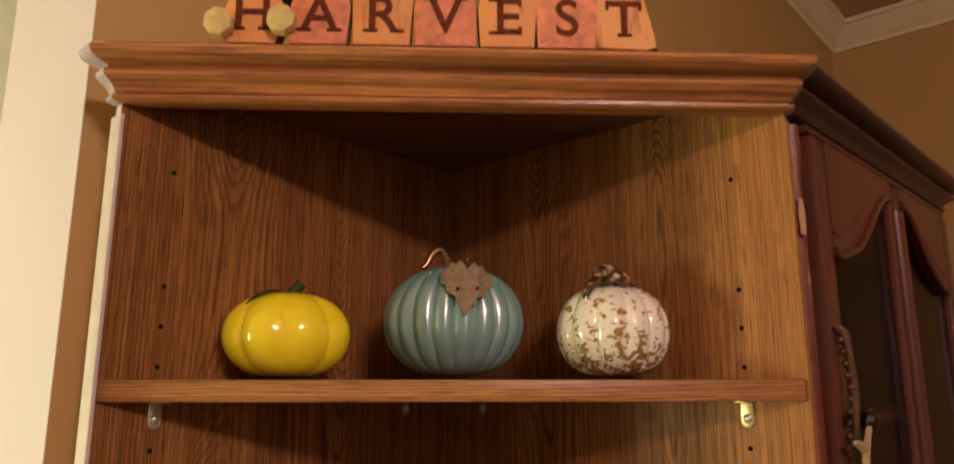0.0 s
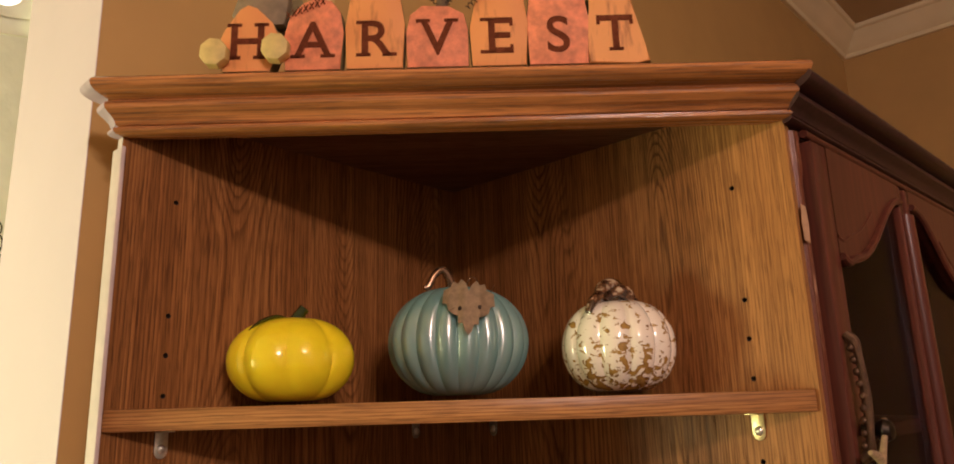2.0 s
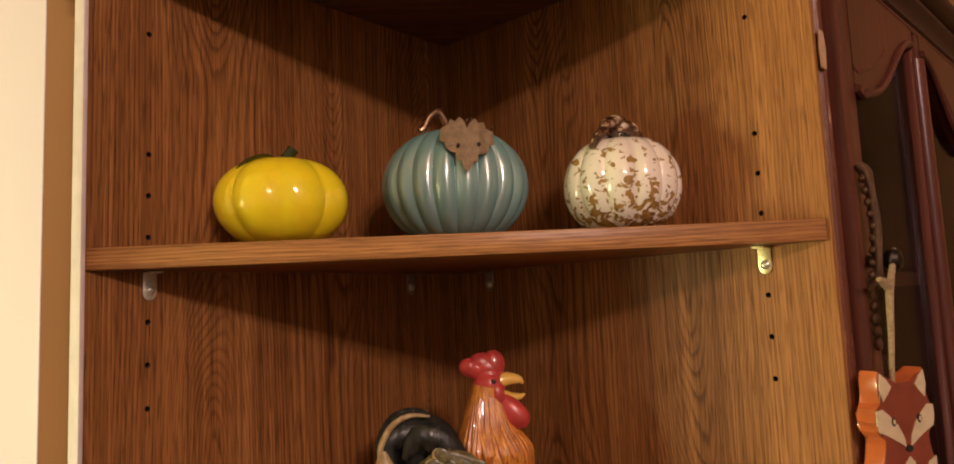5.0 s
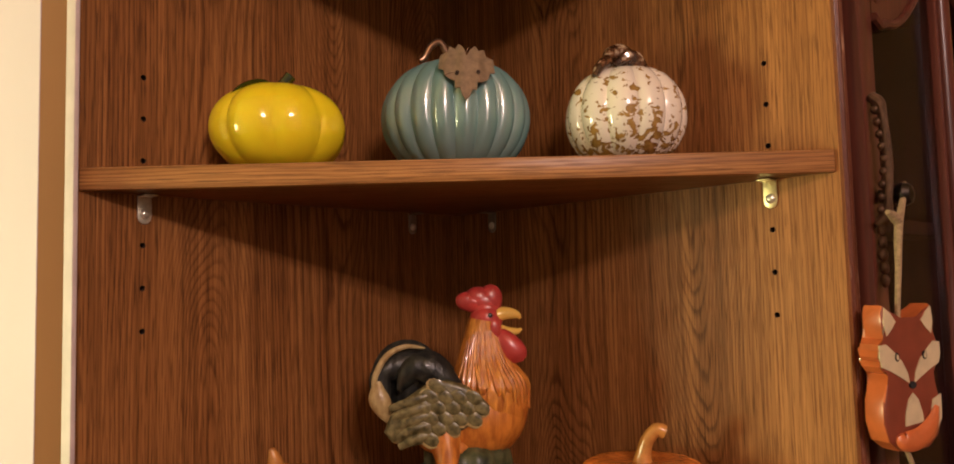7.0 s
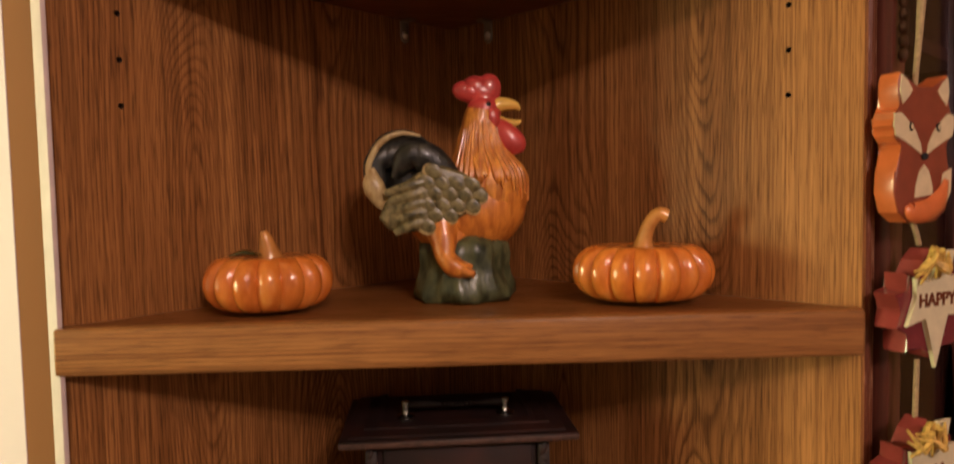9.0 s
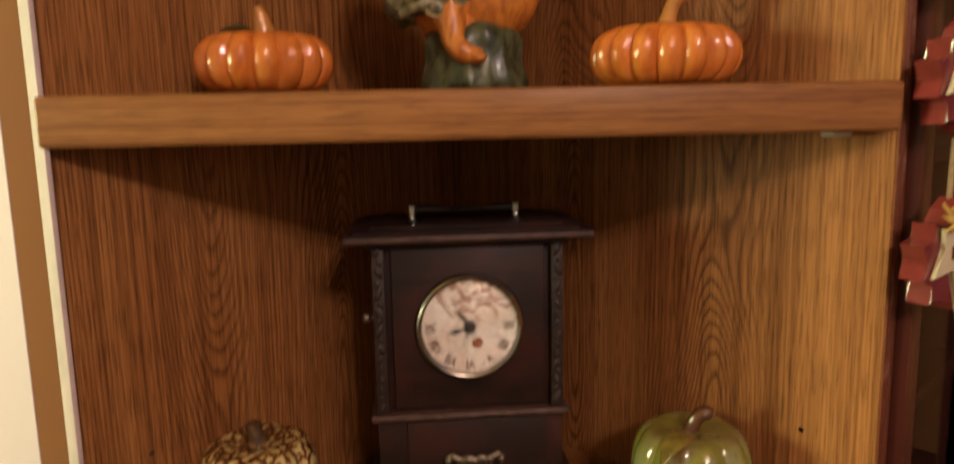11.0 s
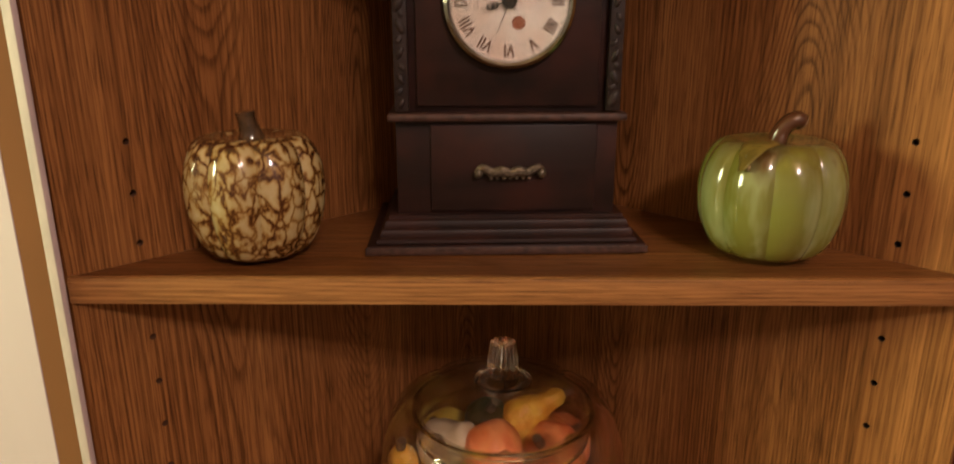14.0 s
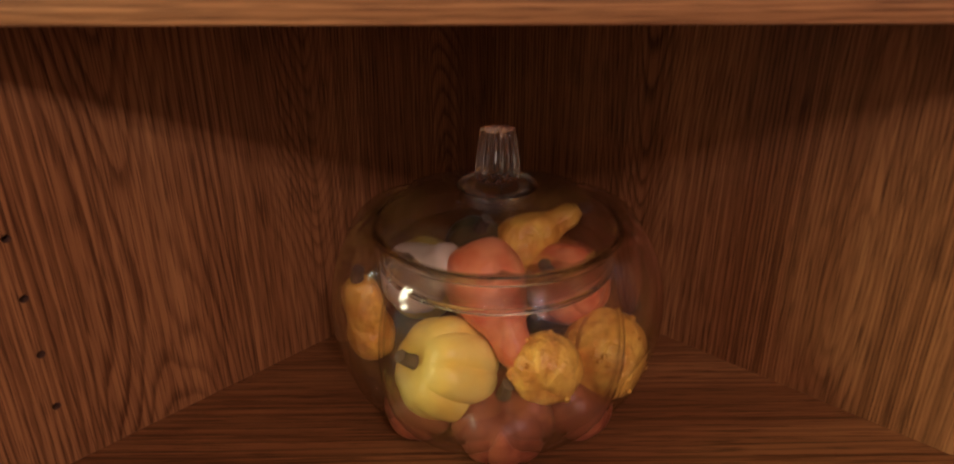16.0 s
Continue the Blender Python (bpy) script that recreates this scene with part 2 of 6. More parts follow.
def grid_faces(bm, rows, closed=True, mi=0, caps=True):
    """Faces between rows of vertices; closed: each row is a ring."""
    vs = [[bm.verts.new(p) for p in row] for row in rows]
    n = len(vs[0])
    for a, b in zip(vs, vs[1:]):
        for i in range(n if closed else n - 1):
            j = (i + 1) % n
            bm.faces.new((a[i], a[j], b[j], b[i])).material_index = mi
    if caps and closed:
        for row, flip in ((vs[0], True), (vs[-1], False)):
            bm.faces.new(row[::-1] if flip else row).material_index = mi
    return bm


def lathe(bm, prof, n=32, mi=0, wave=None, caps=True, c=(0, 0, 0)):
    """prof: (radius, height) from bottom to top. wave(angle, k): factor on the radius."""
    rows = []
    for k, (r, z) in enumerate(prof):
        f = k / max(1, len(prof) - 1)
        rows.append([(c[0] + r * (wave(2 * math.pi * i / n, f) if wave else 1) * math.cos(2 * math.pi * i / n),
                      c[1] + r * (wave(2 * math.pi * i / n, f) if wave else 1) * math.sin(2 * math.pi * i / n), c[2] + z) for i in range(n)])
    return grid_faces(bm, rows, True, mi, caps)


def smooth_path(pts, steps=6):
    """A Catmull-Rom line through the points; works on tuples of any length."""
    out = []
    p = [np.array(q, float) for q in pts]
    p = [2 * p[0] - p[1]] + p + [2 * p[-1] - p[-2]]
    for i in range(1, len(p) - 2):
        for s in range(steps):
            t = s / steps
            out.append(0.5 * (2 * p[i] + (p[i + 1] - p[i - 1]) * t + (2 * p[i - 1] - 5 * p[i] + 4 * p[i + 1] - p[i + 2]) * t * t
                              + (3 * p[i] - p[i - 1] - 3 * p[i + 1] + p[i + 2]) * t ** 3))
    out.append(p[-2])
    return out


def tube(bm, pts, radii, n=10, mi=0, flat=(1.0, 1.0), steps=5, side=(0, 1, 0)):
    """A tube along a smooth line; radii one per point; flat: factors across and along side."""
    line = smooth_path([(*p, r) for p, r in zip(pts, radii)], steps)
    rows = []
    for i, q in enumerate(line):
        a, b = line[max(0, i - 1)][:3], line[min(len(line) - 1, i + 1)][:3]
        t = Vector(b - a).normalized()
        s = Vector(side)
        s = (s - t * s.dot(t))
        s = s.normalized() if s.length > 1e-4 else t.orthogonal().normalized()
        w = t.cross(s)
        r = max(1e-4, q[3])
        rows.append([tuple(Vector(q[:3]) + w * (r * flat[0] * math.cos(2 * math.pi * k / n)) + s * (r * flat[1] * math.sin(2 * math.pi * k / n))) for k in range(n)])
    return grid_faces(bm, rows, True, mi, True)


def blob(bm, c, r, mi=0, rot=(0, 0, 0), u=20, v=12):
    m = Matrix.Translation(c) @ Euler([radians(a) for a in rot]).to_matrix().to_4x4() @ Matrix.Diagonal((*r, 1))
    g = bmesh.ops.create_uvsphere(bm, u_segments=u, v_segments=v, radius=1, matrix=m)
    for f in {f for q in g["verts"] for f in q.link_faces}:
        f.material_index = mi
    return bm


def prism(bm, outline, y0, y1, bevel=0.0, mi=0, seg=2):
    """A plate with the outline (x, z), from y0 to y1."""
    a = [bm.verts.new((x, y0, z)) for x, z in outline]
    b = [bm.verts.new((x, y1, z)) for x, z in outline]
    fs = [bm.faces.new(a), bm.faces.new(b[::-1])]
    n = len(outline)
    for i in range(n):
        j = (i + 1) % n
        fs.append(bm.faces.new((a[j], a[i], b[i], b[j])))
    for f in fs:
        f.material_index = mi
    if bevel:
        es = [e for f in fs[:2] for e in f.edges]
        bmesh.ops.bevel(bm, geom=list(set(es)), offset=bevel, segments=seg, profile=0.5, affect="EDGES")
    return bm


def slab(bm, outline, z0, z1, bevel=0.0, mi=0):
    """A board with the outline (x, y), from z0 to z1."""
    a = [bm.verts.new((x, y, z0)) for x, y in outline]
    b = [bm.verts.new((x, y, z1)) for x, y in outline]
    fs = [bm.faces.new(a[::-1]), bm.faces.new(b)]
    n = len(outline)
    for i in range(n):
        j = (i + 1) % n
        fs.append(bm.faces.new((a[i], a[j], b[j], b[i])))
    for f in fs:
        f.material_index = mi
    if bevel:
        es = list({e for f in fs for e in f.edges})
        bmesh.ops.bevel(bm, geom=es, offset=bevel, segments=2, profile=0.5, affect="EDGES")
    return bm


def moulding(bm, prof, path, mi=0):
    """A profile (out, up) carried along a plan line of (x, y, outward x, outward y), mitred where it turns."""
    rows = []
    for x, y, ox, oy in path:
        rows.append([(x + ox * o, y + oy * o, z) for o, z in prof])
    return grid_faces(bm, rows, True, mi, True)


def text_mesh(body, size, depth, name="lettering", bold=0.0):
    cu = bpy.data.curves.new(name, "FONT")
    cu.body, cu.size, cu.extrude, cu.offset = body, size, depth, bold
    cu.align_x, cu.align_y = "CENTER", "CENTER"
    ob = new(name, cu)
    me = bpy.data.meshes.new_from_object(ob.evaluated_get(bpy.context.evaluated_depsgraph_get()))
    bpy.data.objects.remove(ob)
    bpy.data.curves.remove(cu)
    return me


# ---- the room ----
CEIL, BACK, SIDE, END, THICK = 3.140, 0.088, 2.47, -0.452, 0.392


def wall(name, lo, hi, material, label):
    return solo(name, box(bmesh.new(), lo, hi), material, label, "wall", kind="structure", smooth=0)


wall("wall_back", (END, BACK, 0), (SIDE, THICK, CEIL), wall_tan, "tan painted wall behind the corner shelf unit")
wall("wall_return", (END - 0.001, BACK + 0.0005, 0), (END - 0.0002, THICK, CEIL), wall_cream, "cream painted end of the wall beside the passage")
wall("wall_east", (SIDE, -3.6, 0), (SIDE + 0.12, THICK, CEIL), wall_tan, "tan painted side wall of the dining room")
wall("wall_south", (-3.6, -3.72, 0), (SIDE + 0.12, -3.6, CEIL), wall_fill_grey, "unseen grey wall facing the shelf unit")
wall("wall_west", (-3.72, -3.72, 0), (-3.6, 3.2, CEIL), wall_fill_grey, "unseen grey wall on the far side of the room")
wall("wall_hall", (-3.6, 2.2, 0), (1.2, 2.32, CEIL), wall_white, "white textured plaster wall of the next room")
wall("wall_hall_east", (1.2, THICK, 0), (1.32, 2.32, CEIL), wall_white, "white textured plaster wall at the end of the next room")
solo("ceiling", box(bmesh.new(), (-3.72, -3.72, CEIL), (SIDE + 0.12, 2.32, CEIL + 0.1)), ceiling_paint, "tan textured ceiling", "ceiling", kind="structure", smooth=0)
solo("floor", box(bmesh.new(), (-3.72, -3.72, -0.1), (SIDE + 0.12, 2.32, 0.0)), floor_mat, "brown oak floor", "floor", kind="structure", smooth=0)

cprof = [(0.0, -0.108), (0.014, -0.108), (0.019, -0.100), (0.019, -0.093), (0.024, -0.088), (0.034, -0.080), (0.045, -0.062), (0.060, -0.042),
         (0.074, -0.030), (0.076, -0.024), (0.084, -0.022), (0.090, -0.014), (0.090, -0.001), (0.0, -0.001)]
cprof = [(o, CEIL + z) for o, z in cprof]
bm = moulding(bmesh.new(), cprof, [(END + 0.01, BACK, 0, -1), (SIDE, BACK, -1, -1), (SIDE, -3.6, -1, 1)])
solo("trim_ceiling", bm, trim_paint, "cream painted crown moulding along the ceiling", "moulding", kind="structure", smooth=40)

# ---- the corner shelf unit ----
WL, WR = 0.449, 0.464
Z_BOT, Z_S3, Z_S2, Z_S1, Z_TOP = 0.658, 0.955, 1.344, 1.662, 1.918
STEP = 0.0381
unit = thing("corner_shelf_unit", "open oak corner shelf unit with triangular shelves and crown", "shelf unit", Matrix.Translation((0, 0, 0.0)))


def holed_panel(y_near, y_far, y_hole, heights, z0, z1, thick):
    """A board in its own axes: x up, y across, z out of its face, with drilled blind holes."""
    bm = bmesh.new()
    c, r, deep = 0.006, 0.0026, 0.008
    lo, hi = min(y_near, y_far), max(y_near, y_far)

    def quad(x0, x1, y0, y1):
        bm.faces.new([bm.verts.new(p) for p in ((x0, y0, 0), (x1, y0, 0), (x1, y1, 0), (x0, y1, 0))])

    quad(z0, z1, lo, y_hole - c), quad(z0, z1, y_hole + c, hi)
    at_x = z0
    for h in sorted(heights):
        quad(at_x, h - c, y_hole - c, y_hole + c)
        at_x = h + c
        ring = [(1, 0), (1, 1), (0, 1), (-1, 1), (-1, 0), (-1, -1), (0, -1), (1, -1)]
        out = [bm.verts.new((h + c * a, y_hole + c * b, 0)) for a, b in ring]
        cir = [bm.verts.new((h + r * math.cos(k * math.pi / 4), y_hole + r * math.sin(k * math.pi / 4), 0)) for k in range(8)]
        bot = [bm.verts.new((v.co.x, v.co.y, -deep)) for v in cir]
        for k in range(8):
            j = (k + 1) % 8
            bm.faces.new((out[k], out[j], cir[j], cir[k]))
            bm.faces.new((cir[k], cir[j], bot[j], bot[k])).material_index = 1
        bm.faces.new(bot).material_index = 1
    quad(at_x, z1, y_hole - c, y_hole + c)
    a = [(z0, lo), (z1, lo), (z1, hi), (z0, hi)]
    top = [bm.verts.new((x, y, 0)) for x, y in a]
    und = [bm.verts.new((x, y, -thick)) for x, y in a]
    for k in range(4):
        j = (k + 1) % 4
        f = bm.faces.new((top[k], und[k], und[j], top[j]))
        if abs(top[k].co.y - y_near) + abs(top[j].co.y - y_near) < 1e-4:
            f.material_index = 2
    bm.faces.new(und)
    return bm


upper = [1.75 - STEP * k for k in (-3, 0, 1, 2, 4, 5, 6)]
lower = [1.045 - STEP * k for k in (0, 1, 2, 4, 5, 6, 7, 8, 9)]
LEFT = Matrix(((0, -1, 0, 0), (0, 0, -1, 0), (1, 0, 0, 0), (0, 0, 0, 1)))
RIGHT = Matrix(((0, 0, -1, 0), (0, 1, 0, 0), (1, 0, 0, 0), (0, 0, 0, 1)))
TH = 0.0115
for nm, mat, frame_m, near, hole in (("side_panel", oak_left, LEFT, WL, 0.393), ("side_panel", oak_right, RIGHT, -WR, -0.405)):
    for z0, z1, hs in ((0.55, 1.326, lower), (1.327, 1.955, upper)):
        bm = holed_panel(near, 0.0, hole, hs, z0, z1, TH)
        part(nm, bm, [mat, hole_shade if z0 > 1 or near < 0 else hole_brown, raw_edge if near > 0 else oak_edge], unit, "oak veneered panel with drilled shelf holes", frame_m, smooth=0)

part("edge_band", box(bmesh.new(), (-WL - 0.0042, -0.0110, 0.55), (-WL - 0.0002, 0.0115, 1.908), 0.0008), raw_edge, unit, "pale unfinished edge band", smooth=30)


def shelf_outline(front, inset=0.001):
    """The triangle between the two panels, from the front line inwards."""
    c = Vector((-0.0106, 0.3227))
    l, r = Vector((-0.3228, 0.0)), Vector((0.3228, 0.0))

    def on(p, d):
        return p + (c - p) * ((d - p.y) / (c.y - p.y))

    a, b = on(l, front), on(r, front)
    return [(a.x + inset, front), (b.x - inset, front), (c.x + inset, c.y - inset)]


def shelf(name, ztop, label, bevel=0.0015):
    s = part(name, slab(bmesh.new(), shelf_outline(0.008), ztop - 0.019, ztop, 0.0), oak_shelf, unit, label, FRONT, smooth=0)
    bm = box(bmesh.new(), (-0.3195, 0.0, ztop - 0.0193), (0.3195, 0.0078, ztop + 0.0002), bevel)
    ob = part("edge_strip", bm, oak_edge, s, "solid oak front edge strip", smooth=40)
    return s


s1 = shelf("shelf", Z_S1, "triangular oak shelf resting on metal brackets")
s3 = shelf("shelf", Z_S3, "triangular oak shelf resting on metal brackets")
fixed = part("fixed_shelf", slab(bmesh.new(), shelf_outline(0.007), Z_S2 - 0.022, Z_S2 - 0.001), oak_shelf, unit, "fixed triangular oak shelf", FRONT, smooth=0)
part("front_rail", box(bmesh.new(), (-0.3215, -0.0128, 1.3065), (0.3195, 0.0065, Z_S2), 0.003, 3), oak_edge, fixed, "thick rounded oak front rail", smooth=40)
part("base_shelf", slab(bmesh.new(), shelf_outline(0.0), Z_BOT - 0.03, Z_BOT), oak_shelf, unit, "triangular oak bottom board", FRONT, smooth=0)
# top board a darker oak: the shade under the crown is in its colour
part("top_board", slab(bmesh.new(), shelf_outline(0.004), 1.950, 1.9585), oak("shade_toned_oak", (0.10, 0.26), (0.20, 0.098, 0.052), (0.065, 0.030, 0.017), 0.5, freq=150), unit, "triangular oak top board in a shade-toned colour", FRONT, smooth=0)
part("dust_top", slab(bmesh.new(), shelf_outline(-0.012), 1.9610, 1.9690), oak_crown, unit, "flat oak board over the crown", FRONT, smooth=0)
part("lower_front", box(bmesh.new(), (-0.3228, 0.002, 0.0), (0.3228, 0.02, Z_BOT - 0.031), 0.002), oak_edge, unit, "oak front below the shelves", FRONT, smooth=0)


steel_dull = plain("dull_steel", (0.34, 0.30, 0.25), 0.4, 0.6, vary=0.2, scale=200)


def bracket(parent, m, metal=brass_pale):
    """A small angle bracket: tongue under the shelf, plate with a screw on the panel. Local y points out of the panel."""
    out = [(-0.0068, -0.0005), (-0.0068, -0.018)] + [(0.0068 * math.cos(math.pi * (1 + q / 8)), -0.019 + 0.0068 * math.sin(math.pi * (1 + q / 8))) for q in range(9)] + [(0.0068, -0.018), (0.0068, -0.0005)]
    bm = prism(bmesh.new(), out, 0.0, 0.0014, 0.0004)
    box(bm, (-0.0065, 0.0, -0.0018), (0.0065, 0.016, -0.0003), 0.0004)
    b = part("shelf_bracket", bm, metal, parent, "small plated angle bracket", m)
    s = lathe(bmesh.new(), [(0.0046, 0), (0.0044, 0.0012), (0.003, 0.0026), (0.0008, 0.0031)], 14)
    box(s, (-0.003, -0.0004, 0.0027), (0.003, 0.0004, 0.0034))
    part("screw", s, zinc, b, "", pose(0, 0.0014, -0.017, -90))
    return b


part("catch", box(bmesh.new(), (-0.008, -0.010, -0.0040), (0.008, 0.010, 0.0), 0.0015), plain("pale_plastic", (0.62, 0.58, 0.52), 0.4), fixed, "small pale plastic catch", FRONT.inverted() @ pose(-0.016, -0.425, 1.3063, 0, 0, -46), smooth=30)
for zz, par in ((Z_S1 - 0.0195, s1), (Z_S3 - 0.0195, s3)):
    for place, turn in (((-0.392, -0.0005), 180), ((-0.0005, -0.405), 90), ((-0.075, -0.0005), 180), ((-0.0005, -0.065), 90)):
        small = Matrix.Diagonal((0.9, 1, 1, 1)) if par is s1 else Matrix.Diagonal((0.8, 0.8, 0.6, 1))
        bracket(par, FRONT.inverted() @ pose(place[0], place[1], zz, 0, 0, turn) @ small, (brass_pale if turn == 90 else zinc) if abs(place[0] + place[1]) > 0.3 and par is s1 else steel_dull)

Z0 = 1.9208
crown_prof = [(-0.010, 0.0), (0.004, 0.0), (0.0088, 0.015), (0.0112, 0.05), (0.0115, 0.09), (0.0098, 0.125), (0.0064, 0.14), (0.0064, 0.165), (0.0088, 0.18), (0.0105, 0.25),
              (0.0145, 0.33), (0.0190, 0.385), (0.0222, 0.44), (0.0230, 0.50), (0.0222, 0.555), (0.0195, 0.585), (0.0190, 0.615), (0.0205, 0.635), (0.0275, 0.655), (0.0340, 0.695),
              (0.0380, 0.755), (0.0396, 0.82), (0.0388, 0.89), (0.0352, 0.95), (0.0290, 0.99), (0.022, 1.0), (-0.010, 1.0)]
crown_prof = [(o, Z0 + 0.0497 * f) for o, f in crown_prof]
bm = moulding(bmesh.new(), crown_prof, [(-0.330, 0.007, -0.6954, -0.7186), (-0.3230, 0.0, -0.4046, -1)])
part("crown_return", bm, plain("raw_wood_end", (0.42, 0.30, 0.36), 0.7, vary=0.15, scale=60, bump=0.2), unit, "pale unfinished end of the crown", FRONT, smooth=28)
bm = moulding(bmesh.new(), crown_prof, [(-0.3228, 0.0, -0.4046, -1), (-0.1, 0.0, 0, -1), (0.1, 0, 0, -1), (0.3228, 0.0, 0.424, -1)])
for f in bm.faces:
    if all(v.co.x < -0.3 for v in f.verts):
        f.material_index = 1
part("crown", bm, [oak_crown, raw_edge], unit, "moulded oak crown with an unfinished cut end", FRONT, smooth=28)


# ---- glazed pumpkins ----
def gourd_rows(rx, ry, h, ribs, deep, flat=0.72, dimple=0.16, sharp=0.6, n=128, m=36, twist=0.0, low=0.0, uneven=0.0, seed=0):
    """Rings of a ribbed pumpkin standing on z = 0. deep: depth of the grooves; sharp: below 1 for narrow grooves."""
    rng = random.Random(seed)
    wid = [1 + uneven * rng.uniform(-1, 1) for _ in range(ribs)]
    rows = []
    for k in range(m + 1):
        f = math.pi * (0.04 + 0.94 * k / m)
        s, c = math.sin(f), -math.cos(f)
        rad = s ** flat
        z = 0.5 + 0.5 * c * (1.0 - (dimple if c > 0 else 0.10) * max(0.0, 1 - s / 0.62) ** 1.5)
        if low:
            rad *= 1 - low * (z - 0.5)
        ring = []
        for i in range(n):
            a = 2 * math.pi * i / n
            rib = a * ribs / (2 * math.pi) + twist * z
            groove = abs(math.sin(math.pi * rib)) ** sharp
            lobe = wid[int(rib) % ribs]
            w = 1 - deep * (1 - groove) * (0.35 + 0.65 * min(1.0, s * 1.3)) + 0.02 * (lobe - 1)
            ring.append((rx * rad * w * math.cos(a), ry * rad * w * math.sin(a), h * z))
        rows.append(ring)
    return rows


def gourd(bm, *args, **kw):
    return grid_faces(bm, gourd_rows(*args, **kw), True, 0, True)


def glaze(name, c, rough=0.12, coat=0.6, vary=0.1, scale=14.0):
    return plain(name, c, rough, 0.0, coat, vary, scale)


yellow_glass = glaze("yellow_glossy_glass", (1.0, 0.775, 0.001), 0.10, 0.25, 0.03)
yb = yellow_glass.node_tree.nodes["Principled BSDF"]
yb.inputs["Subsurface Weight"].default_value = 0.25
yb.inputs["Subsurface Radius"].default_value = (1.0, 0.75, 0.05)
yb.inputs["Subsurface Scale"].default_value = 0.02
green_leafy = glaze("dark_green_glass", (0.035, 0.048, 0.012), 0.15, 0.5, 0.3, 60)
k = Mat("blue_grey_glass", 0.20)
sh = k.noise(k.coords((1, 1, 0.3)), 18, 3)
k.colour(k.ramp(sh, [(0.3, (0.175, 0.330, 0.325)), (0.7, (0.215, 0.385, 0.370))]))
tg = k.t.nodes.new("ShaderNodeTangent")
tg.direction_type, tg.axis = "RADIAL", "Z"
k.link(tg.outputs[0], k.b.inputs["Tangent"])
k.b.inputs["Anisotropic"].default_value = 0.985
k.b.inputs["Anisotropic Rotation"].default_value = 0.25
k.b.inputs["Specular IOR Level"].default_value = 1.0
k.b.inputs["IOR"].default_value = 2.0
k.b.inputs["Subsurface Weight"].default_value = 0.15
k.b.inputs["Subsurface Radius"].default_value = (0.4, 0.8, 0.8)
k.b.inputs["Subsurface Scale"].default_value = 0.01
k.bump(k.noise(k.coords((1, 1, 0.15)), 60, 2.0), 0.12, 0.002)
blue_glass = k.m
bronze_stem = plain("bronze_wire", (0.30, 0.18, 0.11), 0.22, 0.85, vary=0.2, scale=90)
rust_leaf = plain("brown_rusted_metal_leaf", (0.27, 0.185, 0.105), 0.62, 0.3, vary=0.25, scale=160, bump=0.3, bscale=500)

# cream glass with brown flecks
k = Mat("cream_glass_with_brown_flecks", 0.10, 0.0, 0.8)
v1 = k.coords((1, 1, 1.25))
fl = k.noise(v1, 118, 2.0, 0.55, 0.6)
fl2 = k.noise(v1, 26, 2.0)
tcz = k.t.nodes.new("ShaderNodeSeparateXYZ")
k.link(k.coords(), tcz.inputs[0])
lowm = k.math("MULTIPLY", k.math("SUBTRACT", 0.042, tcz.outputs[2], False), 4.0, False)
lowm = k.math("MAXIMUM", lowm, 0.0)
msk = k.math("ADD", k.math("ADD", fl, k.math("MULTIPLY", k.math("SUBTRACT", fl2, 0.5), 0.30)), lowm)
spot = k.ramp(msk, [(0.582, grey(0.0)), (0.618, grey(1.0))])
tint = k.noise(v1, 120, 2.0)
brown = k.ramp(tint, [(0.35, (0.17, 0.080, 0.018)), (0.65, (0.40, 0.235, 0.055))])
k.colour(k.mix(spot, (0.86, 0.78, 0.66), brown))
fleck_glass = k.m
k = Mat("brown_and_cream_mottled_stem_glass", 0.12, 0.0, 0.8)
k.colour(k.ramp(k.noise(k.coords(), 130, 3.0, 0.6), [(0.45, (0.045, 0.018, 0.008)), (0.56, (0.15, 0.065, 0.025)), (0.67, (0.50, 0.38, 0.25))]))
amber_glass = k.m

# tortoise glaze: pale islands in a brown net
k = Mat("brown_and_cream_mottled_glaze", 0.14, 0.0, 0.7)
vec = k.coords((1, 1, 0.66))
warp = k.t.nodes.new("ShaderNodeTexNoise")
warp.inputs["Scale"].default_value = 85
warp.inputs["Detail"].default_value = 3
k.link(vec, warp.inputs["Vector"])
add = k.t.nodes.new("ShaderNodeVectorMath")
add.operation = "MULTIPLY_ADD"
k.link(warp.outputs["Color"], add.inputs[0])
add.inputs[1].default_value = (0.022, 0.022, 0.022)
k.link(vec, add.inputs[2])
vo = k.t.nodes.new("ShaderNodeTexVoronoi")
vo.feature = "DISTANCE_TO_EDGE"
vo.inputs["Scale"].default_value = 92
k.link(add.outputs[0], vo.inputs["Vector"])
lump = k.noise(vec, 62, 2.0)
hz = k.t.nodes.new("ShaderNodeSeparateXYZ")
k.link(k.coords(), hz.inputs[0])
high = k.math("MULTIPLY", k.math("SUBTRACT", k.math("ABSOLUTE", k.math("SUBTRACT", hz.outputs[2], 0.042)), 0.034), 4.0)
edge = k.math("SUBTRACT", vo.outputs["Distance"], k.math("MULTIPLY", k.math("SUBTRACT", lump, 0.53), 0.40))
edge = k.math("SUBTRACT", edge, k.math("MAXIMUM", high, 0.0))
